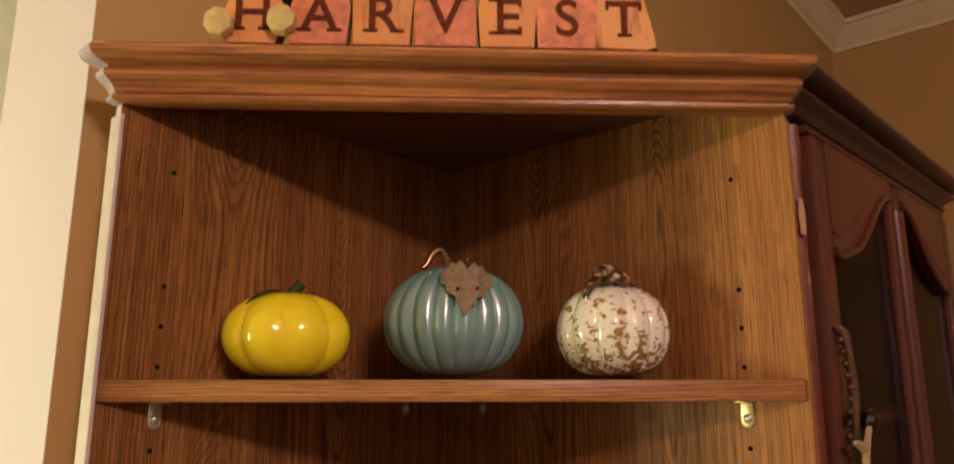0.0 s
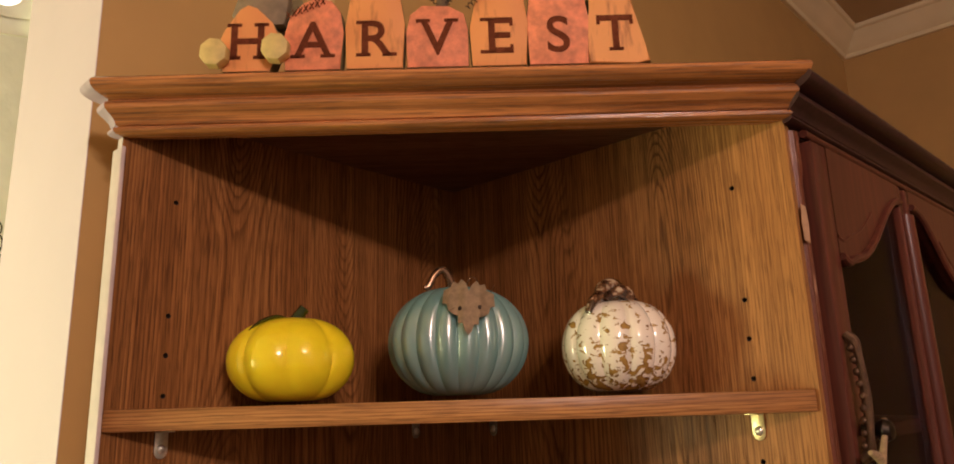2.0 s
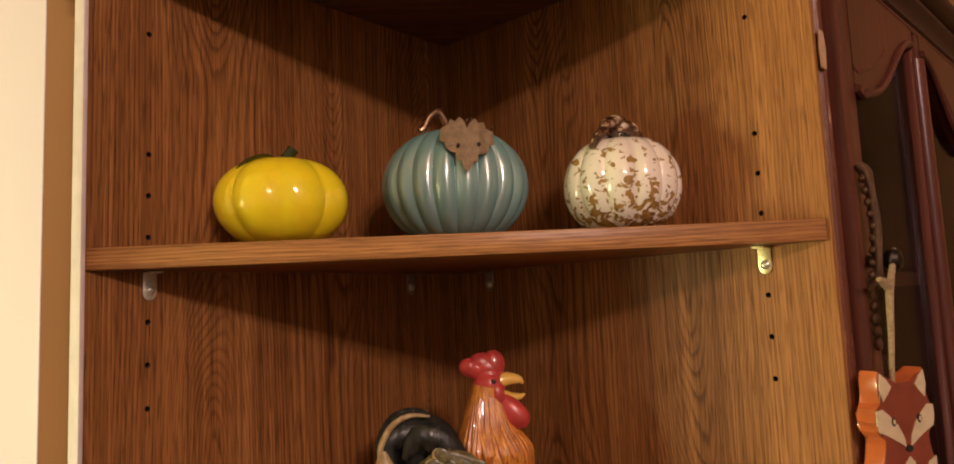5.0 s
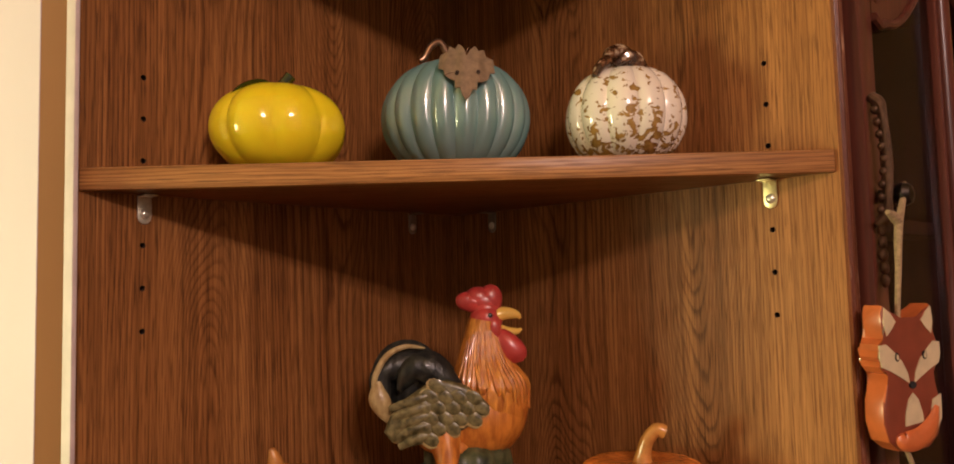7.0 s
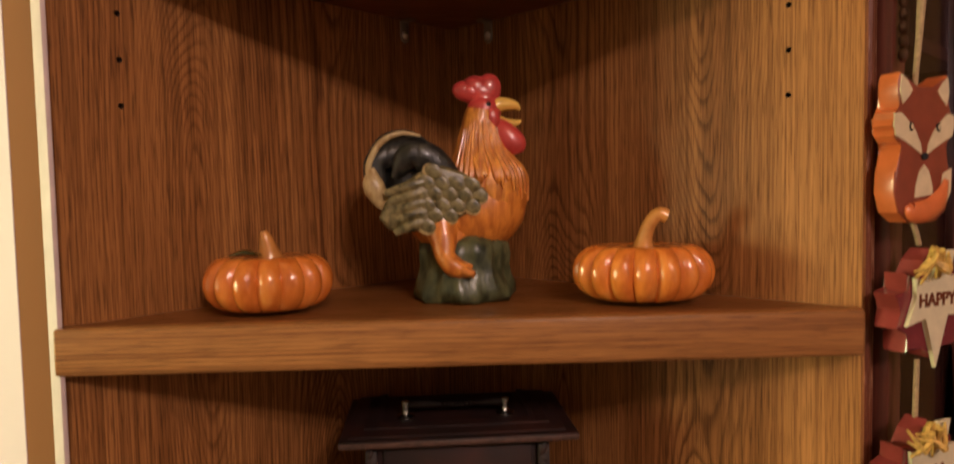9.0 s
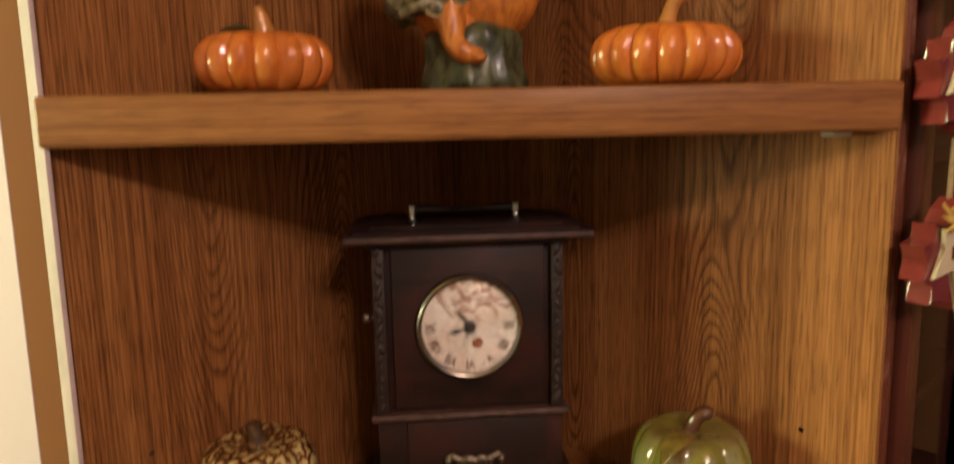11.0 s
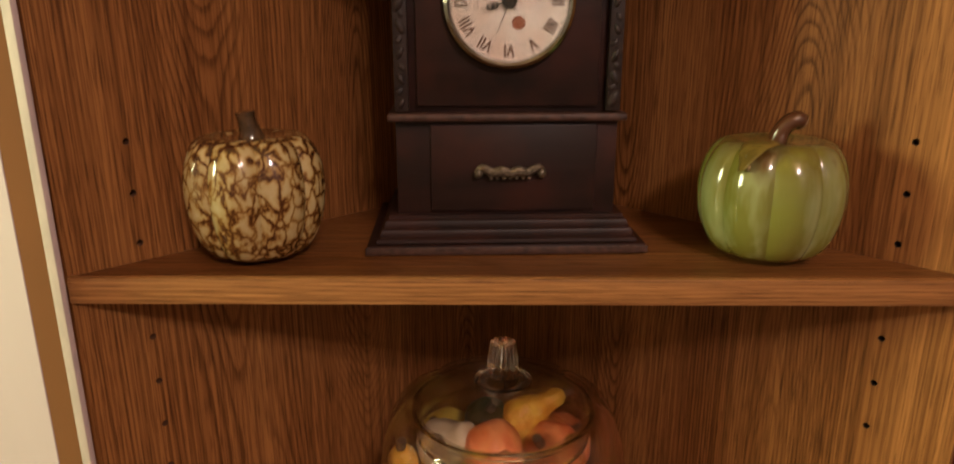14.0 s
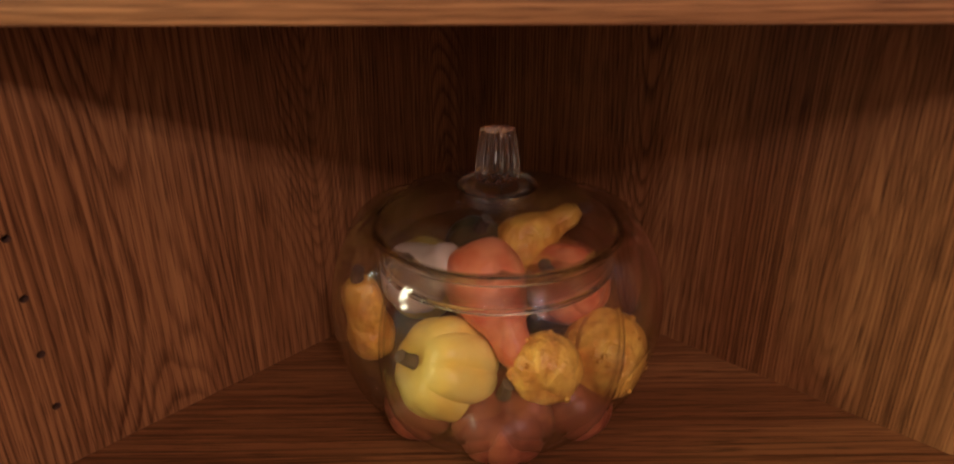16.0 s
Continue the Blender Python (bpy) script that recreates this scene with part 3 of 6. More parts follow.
k.colour(k.ramp(edge, [(0.0, (0.075, 0.026, 0.008)), (0.05, (0.15, 0.060, 0.013)), (0.11, (0.36, 0.205, 0.05)), (0.22, (0.56, 0.43, 0.18)), (0.6, (0.66, 0.56, 0.31))]))
tortoise = k.m
tortoise_stem = plain("brown_glazed_stem", (0.10, 0.055, 0.025), 0.15, 0.0, 0.6, vary=0.5, scale=90)

# green apple-like glaze, browner round the stem
k = Mat("green_glaze_browned_at_the_top", 0.13, 0.0, 0.7)
v2 = k.coords()
sp = k.t.nodes.new("ShaderNodeSeparateXYZ")
k.link(v2, sp.inputs[0])
patch = k.noise(v2, 22, 3.0)
drip = k.noise(k.coords((1, 1, 0.22)), 46, 3.0)
hgt = k.math("ADD", k.math("MULTIPLY", sp.outputs[2], 9.0), k.math("MULTIPLY", patch, 0.5))
col = k.ramp(hgt, [(0.0, (0.17, 0.115, 0.018)), (0.26, (0.21, 0.185, 0.028)), (0.6, (0.23, 0.24, 0.045)), (1.0, (0.21, 0.19, 0.030))])
pale = k.math("MULTIPLY", k.math("SUBTRACT", drip, 0.47), 6.0, True)
col = k.mix(k.math("MULTIPLY", pale, 0.8), col, (0.38, 0.42, 0.18))
top = k.math("MULTIPLY", k.math("ADD", k.math("SUBTRACT", hgt, 0.90), k.math("MULTIPLY", k.math("SUBTRACT", drip, 0.5), 0.9)), 3.0, True)
k.colour(k.mix(top, col, (0.13, 0.072, 0.014)))
green_glaze = k.m
k = Mat("orange_glaze", 0.16, 0.0, 0.6)
k.colour(k.ramp(k.noise(k.coords((1, 1, 0.35)), 75, 4.0), [(0.3, (0.50, 0.125, 0.014)), (0.55, (0.66, 0.20, 0.025)), (0.75, (0.72, 0.28, 0.05))]))
k.bump(k.noise(k.coords((1, 1, 0.18)), 210, 3), 0.75, 0.0014)
orange_glaze = k.m
ochre_stem = plain("ochre_glazed_stem", (0.50, 0.22, 0.05), 0.2, 0.0, 0.5, vary=0.25, scale=60)
brown_stem = plain("brown_glossy_stem", (0.095, 0.036, 0.016), 0.10, 0.0, 0.8, vary=0.4, scale=50)

# yellow pumpkin
yp = thing("yellow_pumpkin", "glossy yellow glass pumpkin with a green stem and leaf", "pumpkin", at(-0.171, 0.075, Z_S1, 12), "glass pumpkins")
part("body", gourd(bmesh.new(), 0.064, 0.062, 0.087, 8, 0.085, 0.84, 0.02, 0.75, uneven=0.6, seed=3, twist=0.12), yellow_glass, yp)
bm = tube(bmesh.new(), [(0.002, 0, 0.078), (0.004, -0.002, 0.086), (0.008, -0.004, 0.092), (0.011, -0.004, 0.096)], [0.013, 0.007, 0.0055, 0.006], 12)
part("stem", bm, green_leafy, yp, "dark green glass stem")
bm = tube(bmesh.new(), [(0.0, -0.002, 0.083), (-0.016, -0.010, 0.0855), (-0.032, -0.018, 0.079), (-0.044, -0.024, 0.068)], [0.004, 0.013, 0.012, 0.002], 12, flat=(0.22, 1.0))
part("leaf", bm, green_leafy, yp, "dark green glass leaf")

# blue pumpkin
bp = thing("blue_pumpkin", "ribbed grey-blue glass pumpkin with bronze stem and metal leaf", "pumpkin", at(-0.0035, 0.127, Z_S1), "glass pumpkins")
part("body", gourd(bmesh.new(), 0.0765, 0.0765, 0.122, 20, 0.070, 0.88, 0.03, 0.85, n=220, m=44), blue_glass, bp)
part("stem", tube(bmesh.new(), [(-0.006, -0.004, 0.112), (-0.008, -0.010, 0.128), (-0.015, -0.014, 0.139), (-0.024, -0.018, 0.133), (-0.030, -0.021, 0.121), (-0.035, -0.023, 0.118)],
                  [0.0062, 0.0050, 0.0044, 0.0040, 0.0036, 0.0026], 12), bronze_stem, bp, "curled shiny bronze stem")
leaf = [(0, 0.003), (0.003, 0.010), (0.008, 0.0150), (0.0115, 0.0100), (0.0170, 0.0130), (0.0190, 0.0060), (0.0262, 0.0035), (0.0232, -0.0040), (0.0275, -0.0100), (0.0212, -0.0130),
        (0.0210, -0.0195), (0.0125, -0.0160), (0.0152, -0.0240), (0.0108, -0.0255), (0.0105, -0.0335), (0.0060, -0.0335), (0.0040, -0.0400), (0.0, -0.0445)]
leaf = leaf + [(-x * 0.94, z + 0.001) for x, z in leaf[-2:0:-1]]
bm = prism(bmesh.new(), leaf, -0.0006, 0.0006)
bmesh.ops.triangulate(bm, faces=[f for f in bm.faces if len(f.verts) > 4])
bmesh.ops.subdivide_edges(bm, edges=bm.edges[:], cuts=1, use_grid_fill=True)
for v in bm.verts:
    v.co.y += 9.0 * v.co.x ** 2 + 1.5 * min(0.0, v.co.z + 0.004) ** 2 + 0.0007 * math.sin(v.co.x * 420)
# dark discs stand in for the shaded gaps between the leaf's lobes
for x, z in ((-0.0085, -0.0175), (0.0112, -0.0150)):
    lathe(bm, [(0.0018, -0.0030), (0.0018, 0.0)], 10, 1)
    for v in bm.verts[-20:]:
        v.co = Vector((x + v.co.x, v.co.z + 0.0012, z + v.co.y))
part("leaf", bm, [rust_leaf, hole_shade], bp, "flat brown rusted metal grape leaf", pose(0.0125, -0.0690, 0.1045, -20, 4, 6), smooth=40)
pts = [(0.01 + 0.03 * i / 14, -0.03 - 0.003 * math.sin(i), 0.118 + 0.010 * math.sin(i * 0.45)) for i in range(15)]
part("tendril", tube(bmesh.new(), pts, [0.0005] * 15, 6), bronze_stem, bp, "thin curled wire tendril")

# flecked pumpkin
wp = thing("flecked_pumpkin", "cream glass pumpkin with brown flecks and twisted brown stem", "pumpkin", at(0.160, 0.078, Z_S1), "glass pumpkins")
part("body", gourd(bmesh.new(), 0.0575, 0.0575, 0.0965, 12, 0.075, 0.76, 0.07, 0.7, n=144), fleck_glass, wp)
bm = tube(bmesh.new(), [(0.006, 0.0, 0.092), (0.008, -0.006, 0.106), (0.001, -0.012, 0.114), (-0.010, -0.016, 0.112), (-0.016, -0.022, 0.103), (-0.024, -0.030, 0.096), (-0.030, -0.036, 0.085)],
          [0.012, 0.0085, 0.0078, 0.0072, 0.0062, 0.0052, 0.003], 12)
tube(bm, [(0.024, -0.010, 0.094), (0.014, -0.016, 0.105), (0.004, -0.020, 0.108), (-0.008, -0.022, 0.100)], [0.004, 0.0062, 0.0062, 0.003], 10)
tube(bm, [(-0.004, 0.004, 0.096), (-0.010, -0.006, 0.109), (0.002, -0.010, 0.117), (0.012, -0.008, 0.108)], [0.005, 0.006, 0.0055, 0.004], 10)
part("stem", bm, amber_glass, wp, "twisted brown and cream glass stem", pose(-0.004, 0, -0.005))

# small orange pumpkins beside the rooster
op = thing("orange_pumpkin", "squat orange ceramic pumpkin with a pointed stem and green leaf", "pumpkin", at(-0.171, 0.056, Z_S2, 8), "orange pumpkins")
part("body", gourd(bmesh.new(), 0.0557, 0.049, 0.0515, 15, 0.13, 0.5, 0.22, 0.7, n=150, uneven=0.6, seed=5), orange_glaze, op)
part("stem", tube(bmesh.new(), [(0.002, 0, 0.040), (0.001, -0.002, 0.052), (-0.001, -0.004, 0.063), (-0.003, -0.005, 0.070)], [0.014, 0.009, 0.006, 0.003], 12), ochre_stem, op, "pointed orange stem")
part("leaf", tube(bmesh.new(), [(-0.006, -0.006, 0.050), (-0.018, -0.014, 0.0525), (-0.030, -0.018, 0.050)], [0.004, 0.011, 0.003], 10, flat=(0.25, 1)), green_leafy, op, "small dark green leaf")
op = thing("orange_pumpkin", "wide orange ceramic pumpkin with a curved stem", "pumpkin", at(0.159, 0.060, Z_S2, -6), "orange pumpkins")
part("body", gourd(bmesh.new(), 0.0625, 0.053, 0.0535, 17, 0.13, 0.48, 0.22, 0.7, n=170, uneven=0.6, seed=8), orange_glaze, op)
part("stem", tube(bmesh.new(), [(0.0, 0, 0.040), (0.001, -0.002, 0.054), (0.005, -0.004, 0.068), (0.013, -0.005, 0.077), (0.020, -0.005, 0.075)], [0.013, 0.0075, 0.0062, 0.0062, 0.0066], 12), ochre_stem, op, "curved ochre stem")

# glazed pumpkins beside the clock
mp = thing("mottled_pumpkin", "brown and cream mottled ceramic pumpkin with a short stem", "pumpkin", at(-0.198, 0.054, Z_S3, 20), "glazed pumpkins")
part("body", gourd(bmesh.new(), 0.0520, 0.0520, 0.098, 8, 0.11, 0.46, 0.15, 0.65, low=-0.14, n=144), tortoise, mp)
part("stem", tube(bmesh.new(), [(0, 0, 0.084), (0.0, -0.001, 0.094), (-0.002, -0.002, 0.103), (-0.003, -0.002, 0.110)], [0.0145, 0.0085, 0.0068, 0.0072], 12), tortoise_stem, mp, "short glazed brown stem")
gp = thing("green_pumpkin", "glossy green ceramic pumpkin with brown stem and leaf relief", "pumpkin", at(0.188, 0.057, Z_S3, 10), "glazed pumpkins")
part("body", gourd(bmesh.new(), 0.0535, 0.0535, 0.0955, 9, 0.075, 0.50, 0.18, 0.75, low=-0.06, n=144), green_glaze, gp)
bm = tube(bmesh.new(), [(-0.001, 0, 0.080), (-0.001, -0.002, 0.090), (0.000, -0.004, 0.099), (0.004, -0.006, 0.106), (0.010, -0.007, 0.1085), (0.0135, -0.007, 0.107)], [0.0145, 0.0082, 0.0066, 0.0064, 0.0066, 0.0062], 14)
tube(bm, [(0.0135, -0.007, 0.107), (0.0150, -0.007, 0.1064)], [0.0064, 0.0052], 14, 1, steps=2)
part("stem", bm, [brown_stem, plain("pale_cut_stem_end", (0.42, 0.26, 0.13), 0.3, vary=0.2)], gp, "hooked glossy brown stem with pale cut end", pose(0, 0, -0.004))
bm = tube(bmesh.new(), [(-0.006, -0.006, 0.0880), (-0.020, -0.018, 0.0905), (-0.034, -0.027, 0.0865), (-0.045, -0.033, 0.0740)], [0.005, 0.0130, 0.0125, 0.003], 12, flat=(0.20, 1))
for q in range(5):
    tube(bm, [(-0.014 - 0.006 * q, -0.016 - 0.003 * q, 0.0895 - 0.0016 * q), (-0.018 - 0.0055 * q, -0.026 - 0.002 * q, 0.0860 - 0.0030 * q)], [0.0024, 0.0012], 8, steps=3)
part("leaf", bm, plain("olive_brown_glaze", (0.20, 0.135, 0.026), 0.2, 0.0, 0.7, vary=0.35, scale=70, bump=0.4), gp, "raised olive-brown glazed leaf")


# ---- rooster ----
def feather_mat(name, a, b, scale, stretch=(1, 1, 0.25), bump=0.5):
    k = Mat(name, 0.34, 0.0, 0.18)
    f = k.noise(k.coords(stretch), scale, 3.0)
    k.colour(k.ramp(f, [(0.35, a), (0.62, b)]))
    k.bump(f, bump, 0.002)
    return k.m


roo = [feather_mat("rooster_orange", (0.42, 0.12, 0.014), (0.66, 0.24, 0.030), 150),
       feather_mat("rooster_neck", (0.36, 0.10, 0.010), (0.74, 0.31, 0.040), 230, (1, 1, 0.16), 0.9),
       glaze("rooster_red", (0.46, 0.050, 0.042), 0.28, 0.25, 0.25, 40),
       glaze("rooster_yellow", (0.86, 0.54, 0.11), 0.14, 0.6, 0.1),
       feather_mat("rooster_black", (0.008, 0.009, 0.010), (0.035, 0.035, 0.028), 160, (1, 1, 0.3), 0.9),
       feather_mat("rooster_green", (0.045, 0.038, 0.012), (0.23, 0.19, 0.085), 130, (1, 1, 1), 0.2),
       feather_mat("rooster_base", (0.015, 0.022, 0.010), (0.10, 0.11, 0.05), 90, (1, 1, 0.5), 0.6),
       feather_mat("rooster_tan", (0.30, 0.19, 0.07), (0.52, 0.40, 0.19), 130, (1, 1, 0.5), 0.5)]
bm = bmesh.new()
lathe(bm, [(0.044, 0.0), (0.0475, 0.004), (0.047, 0.012), (0.043, 0.022), (0.040, 0.032), (0.041, 0.042), (0.040, 0.052), (0.030, 0.060)], 48, 6,
      lambda a, f: 1 + 0.06 * math.sin(7 * a + 5 * f) + 0.035 * math.sin(17 * a))
blob(bm, (0.012, 0.0, 0.084), (0.049, 0.036, 0.042), 0, (0, -18, 0), 28, 18)
blob(bm, (-0.016, 0.0, 0.076), (0.036, 0.031, 0.032), 0, (0, 0, 0), 24, 16)
blob(bm, (-0.012, -0.012, 0.056), (0.020, 0.022, 0.020), 0, (0, 0, 0), 20, 14)
blob(bm, (0.030, -0.001, 0.100), (0.031, 0.031, 0.036), 0, (0, -25, 0), 24, 16)
for x, y in ((-0.020, -0.033), (0.012, 0.030)):
    tube(bm, [(x - 0.002, y * 0.7, 0.070), (x, y * 0.95, 0.054), (x + 0.001, y * 1.12, 0.042), (x + 0.009, y * 1.25, 0.033), (x + 0.023, y * 1.28, 0.029)], [0.017, 0.0125, 0.0095, 0.0095, 0.006], 12, 0)
    for t in (-0.5, 0.5):
        tube(bm, [(x + 0.004, y * 1.15, 0.036), (x + 0.014, y * 1.2 + t * 0.012, 0.031), (x + 0.025, y * 1.25 + t * 0.02, 0.027)], [0.006, 0.005, 0.003], 8, 0)
# neck with long hackle strands
tube(bm, [(0.022, 0, 0.085), (0.025, 0, 0.110), (0.020, 0, 0.135), (0.017, 0, 0.158), (0.020, 0, 0.176)], [0.033, 0.034, 0.025, 0.018, 0.015], 24, 1)
rng = random.Random(11)
for i in range(54):
    a = 2 * math.pi * i / 54 + rng.uniform(-0.06, 0.06)
    ca, sa = math.cos(a), math.sin(a)
    lo = 0.103 + 0.007 * math.sin(3 * a) + rng.uniform(-0.006, 0.006)
    tw = rng.uniform(-0.12, 0.12)
    cb, sb = math.cos(a + tw), math.sin(a + tw)
    tube(bm, [(0.018 + 0.015 * ca, 0.015 * sa, 0.166), (0.019 + 0.0235 * ca, 0.0225 * sa, 0.139), (0.024 + 0.035 * cb, 0.033 * sb, 0.116), (0.025 + 0.0375 * cb, 0.0345 * sb, lo)],
         [0.0016, 0.0026, 0.0034, 0.0009], 6, 0 if i % 3 == 0 else 1, steps=4)
blob(bm, (0.022, 0, 0.176), (0.0165, 0.0135, 0.016), 2, (0, 0, 0), 20, 14)
for s in (-1, 1):
    blob(bm, (0.025, 0.0128 * s, 0.181), (0.0024, 0.0016, 0.0024), 4, (0, 0, 0), 10, 8)
    blob(bm, (0.028, 0.010 * s, 0.168), (0.008, 0.005, 0.011), 2)
# comb, wattles and open beak
for c, r in (((0.020, 0, 0.1930), (0.018, 0.0085, 0.0125)), ((0.010, 0, 0.1930), (0.014, 0.0080, 0.0100)), ((0.026, 0, 0.1960), (0.0125, 0.0080, 0.0150)), ((0.015, 0, 0.1965), (0.0140, 0.0080, 0.0125)), ((0.004, 0, 0.1945), (0.0120, 0.0070, 0.0095)), ((0.022, 0, 0.186), (0.015, 0.0095, 0.011)), ((0.0325, 0, 0.193), (0.0055, 0.006, 0.013))):
    blob(bm, c, r, 2, (0, 12, 0), 18, 12)
tube(bm, [(0.028, 0, 0.179), (0.040, 0, 0.1820), (0.0515, 0, 0.1805), (0.0560, 0, 0.1765)], [0.0115, 0.0098, 0.0064, 0.0020], 12, 3, (0.7, 0.9))
tube(bm, [(0.028, 0, 0.169), (0.040, 0, 0.1645), (0.0515, 0, 0.1640), (0.0570, 0, 0.1665)], [0.0115, 0.0090, 0.0060, 0.0020], 12, 3, (0.6, 0.9))
for s in (-1, 1):
    tube(bm, [(0.030, 0.004 * s, 0.166), (0.040, 0.008 * s, 0.154), (0.049, 0.009 * s, 0.143), (0.051, 0.009 * s, 0.135)], [0.007, 0.0115, 0.0120, 0.006], 12, 2, (1, 0.6))
# tail of curved sickle feathers
for i in range(9):
    y = -0.016 + 0.004 * i
    k2 = 1 - 0.02 * abs(i - 4)
    tube(bm, [(-0.018, y * 0.7, 0.100), (-0.034, y, 0.135), (-0.052, y, 0.152 * k2), (-0.072, y * 1.1, 0.150 * k2), (-0.084, y * 1.2, 0.130), (-0.083, y * 1.2, 0.108), (-0.072, y * 1.1, 0.090 + 0.001 * i)],
         [0.006, 0.012, 0.013, 0.012, 0.011, 0.009, 0.0015], 8, 4, (1.0, 0.45))
for i in range(7):
    y = -0.024 + 0.008 * i
    tube(bm, [(-0.010, y, 0.110), (-0.032, y * 1.1, 0.134), (-0.052, y * 1.1, 0.136), (-0.066, y * 1.0, 0.116)], [0.012, 0.015, 0.014, 0.003], 8, 4, (1, 0.5))
for s in (-1, 1):
    tube(bm, [(-0.040, 0.016 * s, 0.158), (-0.060, 0.021 * s, 0.1605), (-0.078, 0.023 * s, 0.151), (-0.0895, 0.024 * s, 0.130), (-0.0895, 0.024 * s, 0.112)], [0.0012, 0.0026, 0.0032, 0.003, 0.0022], 8, 7, (1, 0.7))
    tube(bm, [(-0.087, 0.024 * s, 0.126), (-0.086, 0.026 * s, 0.110), (-0.080, 0.026 * s, 0.095), (-0.072, 0.024 * s, 0.080)], [0.003, 0.0100, 0.0085, 0.0015], 10, 7, (1, 0.45))
blob(bm, (-0.054, 0.0, 0.116), (0.026, 0.014, 0.030), 4, (0, 20, 0), 20, 14)
tail_verts = {v for f in bm.faces if f.material_index in (4, 7) for v in f.verts if v.co.x < 0.0}
for v in tail_verts:
    v.co.z = 0.098 + (v.co.z - 0.098) * 0.90
    v.co.x = -0.018 + (v.co.x + 0.018) * 0.95
# wings with scaled feathers
wing = [(0.021, 0.098), (0.013, 0.089), (0.001, 0.080), (-0.014, 0.073), (-0.034, 0.067), (-0.054, 0.064), (-0.070, 0.068), (-0.078, 0.078), (-0.072, 0.092), (-0.058, 0.107), (-0.040, 0.119), (-0.020, 0.124), (-0.002, 0.118), (0.012, 0.108)]


def inside(x, z, pts):
    hit = False
    for (xa, za), (xb, zb) in zip(pts, pts[1:] + pts[:1]):
        if (za > z) != (zb > z) and x < (xb - xa) * (z - za) / (zb - za) + xa:
            hit = not hit
    return hit


for s in (-1, 1):
    wb = prism(bmesh.new(), wing, 0.024 * s, 0.0375 * s, 0.0045, 5, 3)
    for f in wb.faces:
        f.material_index = 5
    for q in range(7):
        for row in range(6):
            x = 0.012 - 0.0135 * q - (0.0067 if row % 2 else 0)
            z = 0.1165 - 0.0096 * row + 0.0008 * q
            if inside(x - 0.005, z - 0.004, wing) and inside(x + 0.004, z + 0.003, wing) and x > -0.044:
                blob(wb, (x - 0.0012, 0.0375 * s, z - 0.0009), (0.0098, 0.0008, 0.0074), 7, (0, 32, 5 * s), 18, 6)
                blob(wb, (x, 0.0380 * s, z), (0.0087, 0.0011, 0.0063), 5, (0, 32, 5 * s), 18, 6)
    for q in range(5):
        z = 0.1075 - 0.0088 * q
        tube(wb, [(-0.034, 0.0372 * s, z + 0.003), (-0.050, 0.0382 * s, z - 0.001), (-0.072 + 0.002 * q, 0.0362 * s, z - 0.008)], [0.0034, 0.0046, 0.0030], 8, 5, (1, 0.45))
    me = bpy.data.meshes.new("wing")
    wb.to_mesh(me)
    wb.free()
    bm.from_mesh(me)
    bpy.data.meshes.remove(me)
solo("rooster_figurine", bm, roo, "glazed ceramic rooster figurine with red comb on green base", "figurine", at(0.0, 0.108, Z_S2, 4), smooth=50)

# ---- mantel clock ----
clock_wood = Mat("dark_stained_wood", 0.46)
clock_wood.b.inputs["Specular IOR Level"].default_value = 0.3
cv = clock_wood.coords((6, 60, 60), 3.0)
cn = clock_wood.noise(cv, 1.0, 4.0)
cs = clock_wood.noise(clock_wood.coords((1, 1, 1), 3.0), 22, 3.0)
cc = clock_wood.ramp(cn, [(0.3, (0.011, 0.0065, 0.006)), (0.7, (0.031, 0.015, 0.0125))])
clock_wood.colour(clock_wood.mix(clock_wood.ramp(cs, [(0.44, grey(0)), (0.72, grey(0.6))]), cc, (0.066, 0.020, 0.013)))
clock_wood.bump(cn, 0.15, 0.001)
clock_wood = clock_wood.m
# paler edge wood: highlights along the clock's edges put into the colour
clock_edge_lit = plain("dark_wood_lit_edge", (0.074, 0.036, 0.026), 0.42, vary=0.5, scale=150, bump=0.3)
carved = plain("carved_dark_wood_strip", (0.024, 0.013, 0.010), 0.55, 0.0, vary=0.5, scale=160)
silver = plain("antique_silver", (0.20, 0.165, 0.12), 0.46, 0.8, vary=0.45, scale=300)
bezel_mat = plain("dull_silver_bezel", (0.30, 0.28, 0.26), 0.20, 1.0, vary=0.25, scale=60)
chrome = plain("bright_metal", (0.42, 0.40, 0.37), 0.2, 1.0, vary=0.1, scale=60)
k = Mat("aged_printed_dial", 0.35)
dv = k.coords()
wav = k.noise(dv, 34, 3.0, 0.55, 0.8)
line = k.math("ABSOLUTE", k.math("SUBTRACT", k.math("FRACT", k.math("MULTIPLY", wav, 5.0)), 0.5))
ink = k.ramp(line, [(0.0, grey(1.0)), (0.22, grey(0.0))])
dsep = k.t.nodes.new("ShaderNodeSeparateXYZ")
k.link(dv, dsep.inputs[0])
upz = k.math("MULTIPLY", k.math("ADD", dsep.outputs[1], 0.004), 70.0, True)
aged = k.ramp(k.noise(dv, 38, 3.0), [(0.35, (0.86, 0.68, 0.54)), (0.65, (0.98, 0.90, 0.80))])
k.colour(k.mix(k.math("MULTIPLY", k.math("MULTIPLY", ink, upz), 0.9), aged, (0.40, 0.16, 0.07)))
dial_mat = k.m
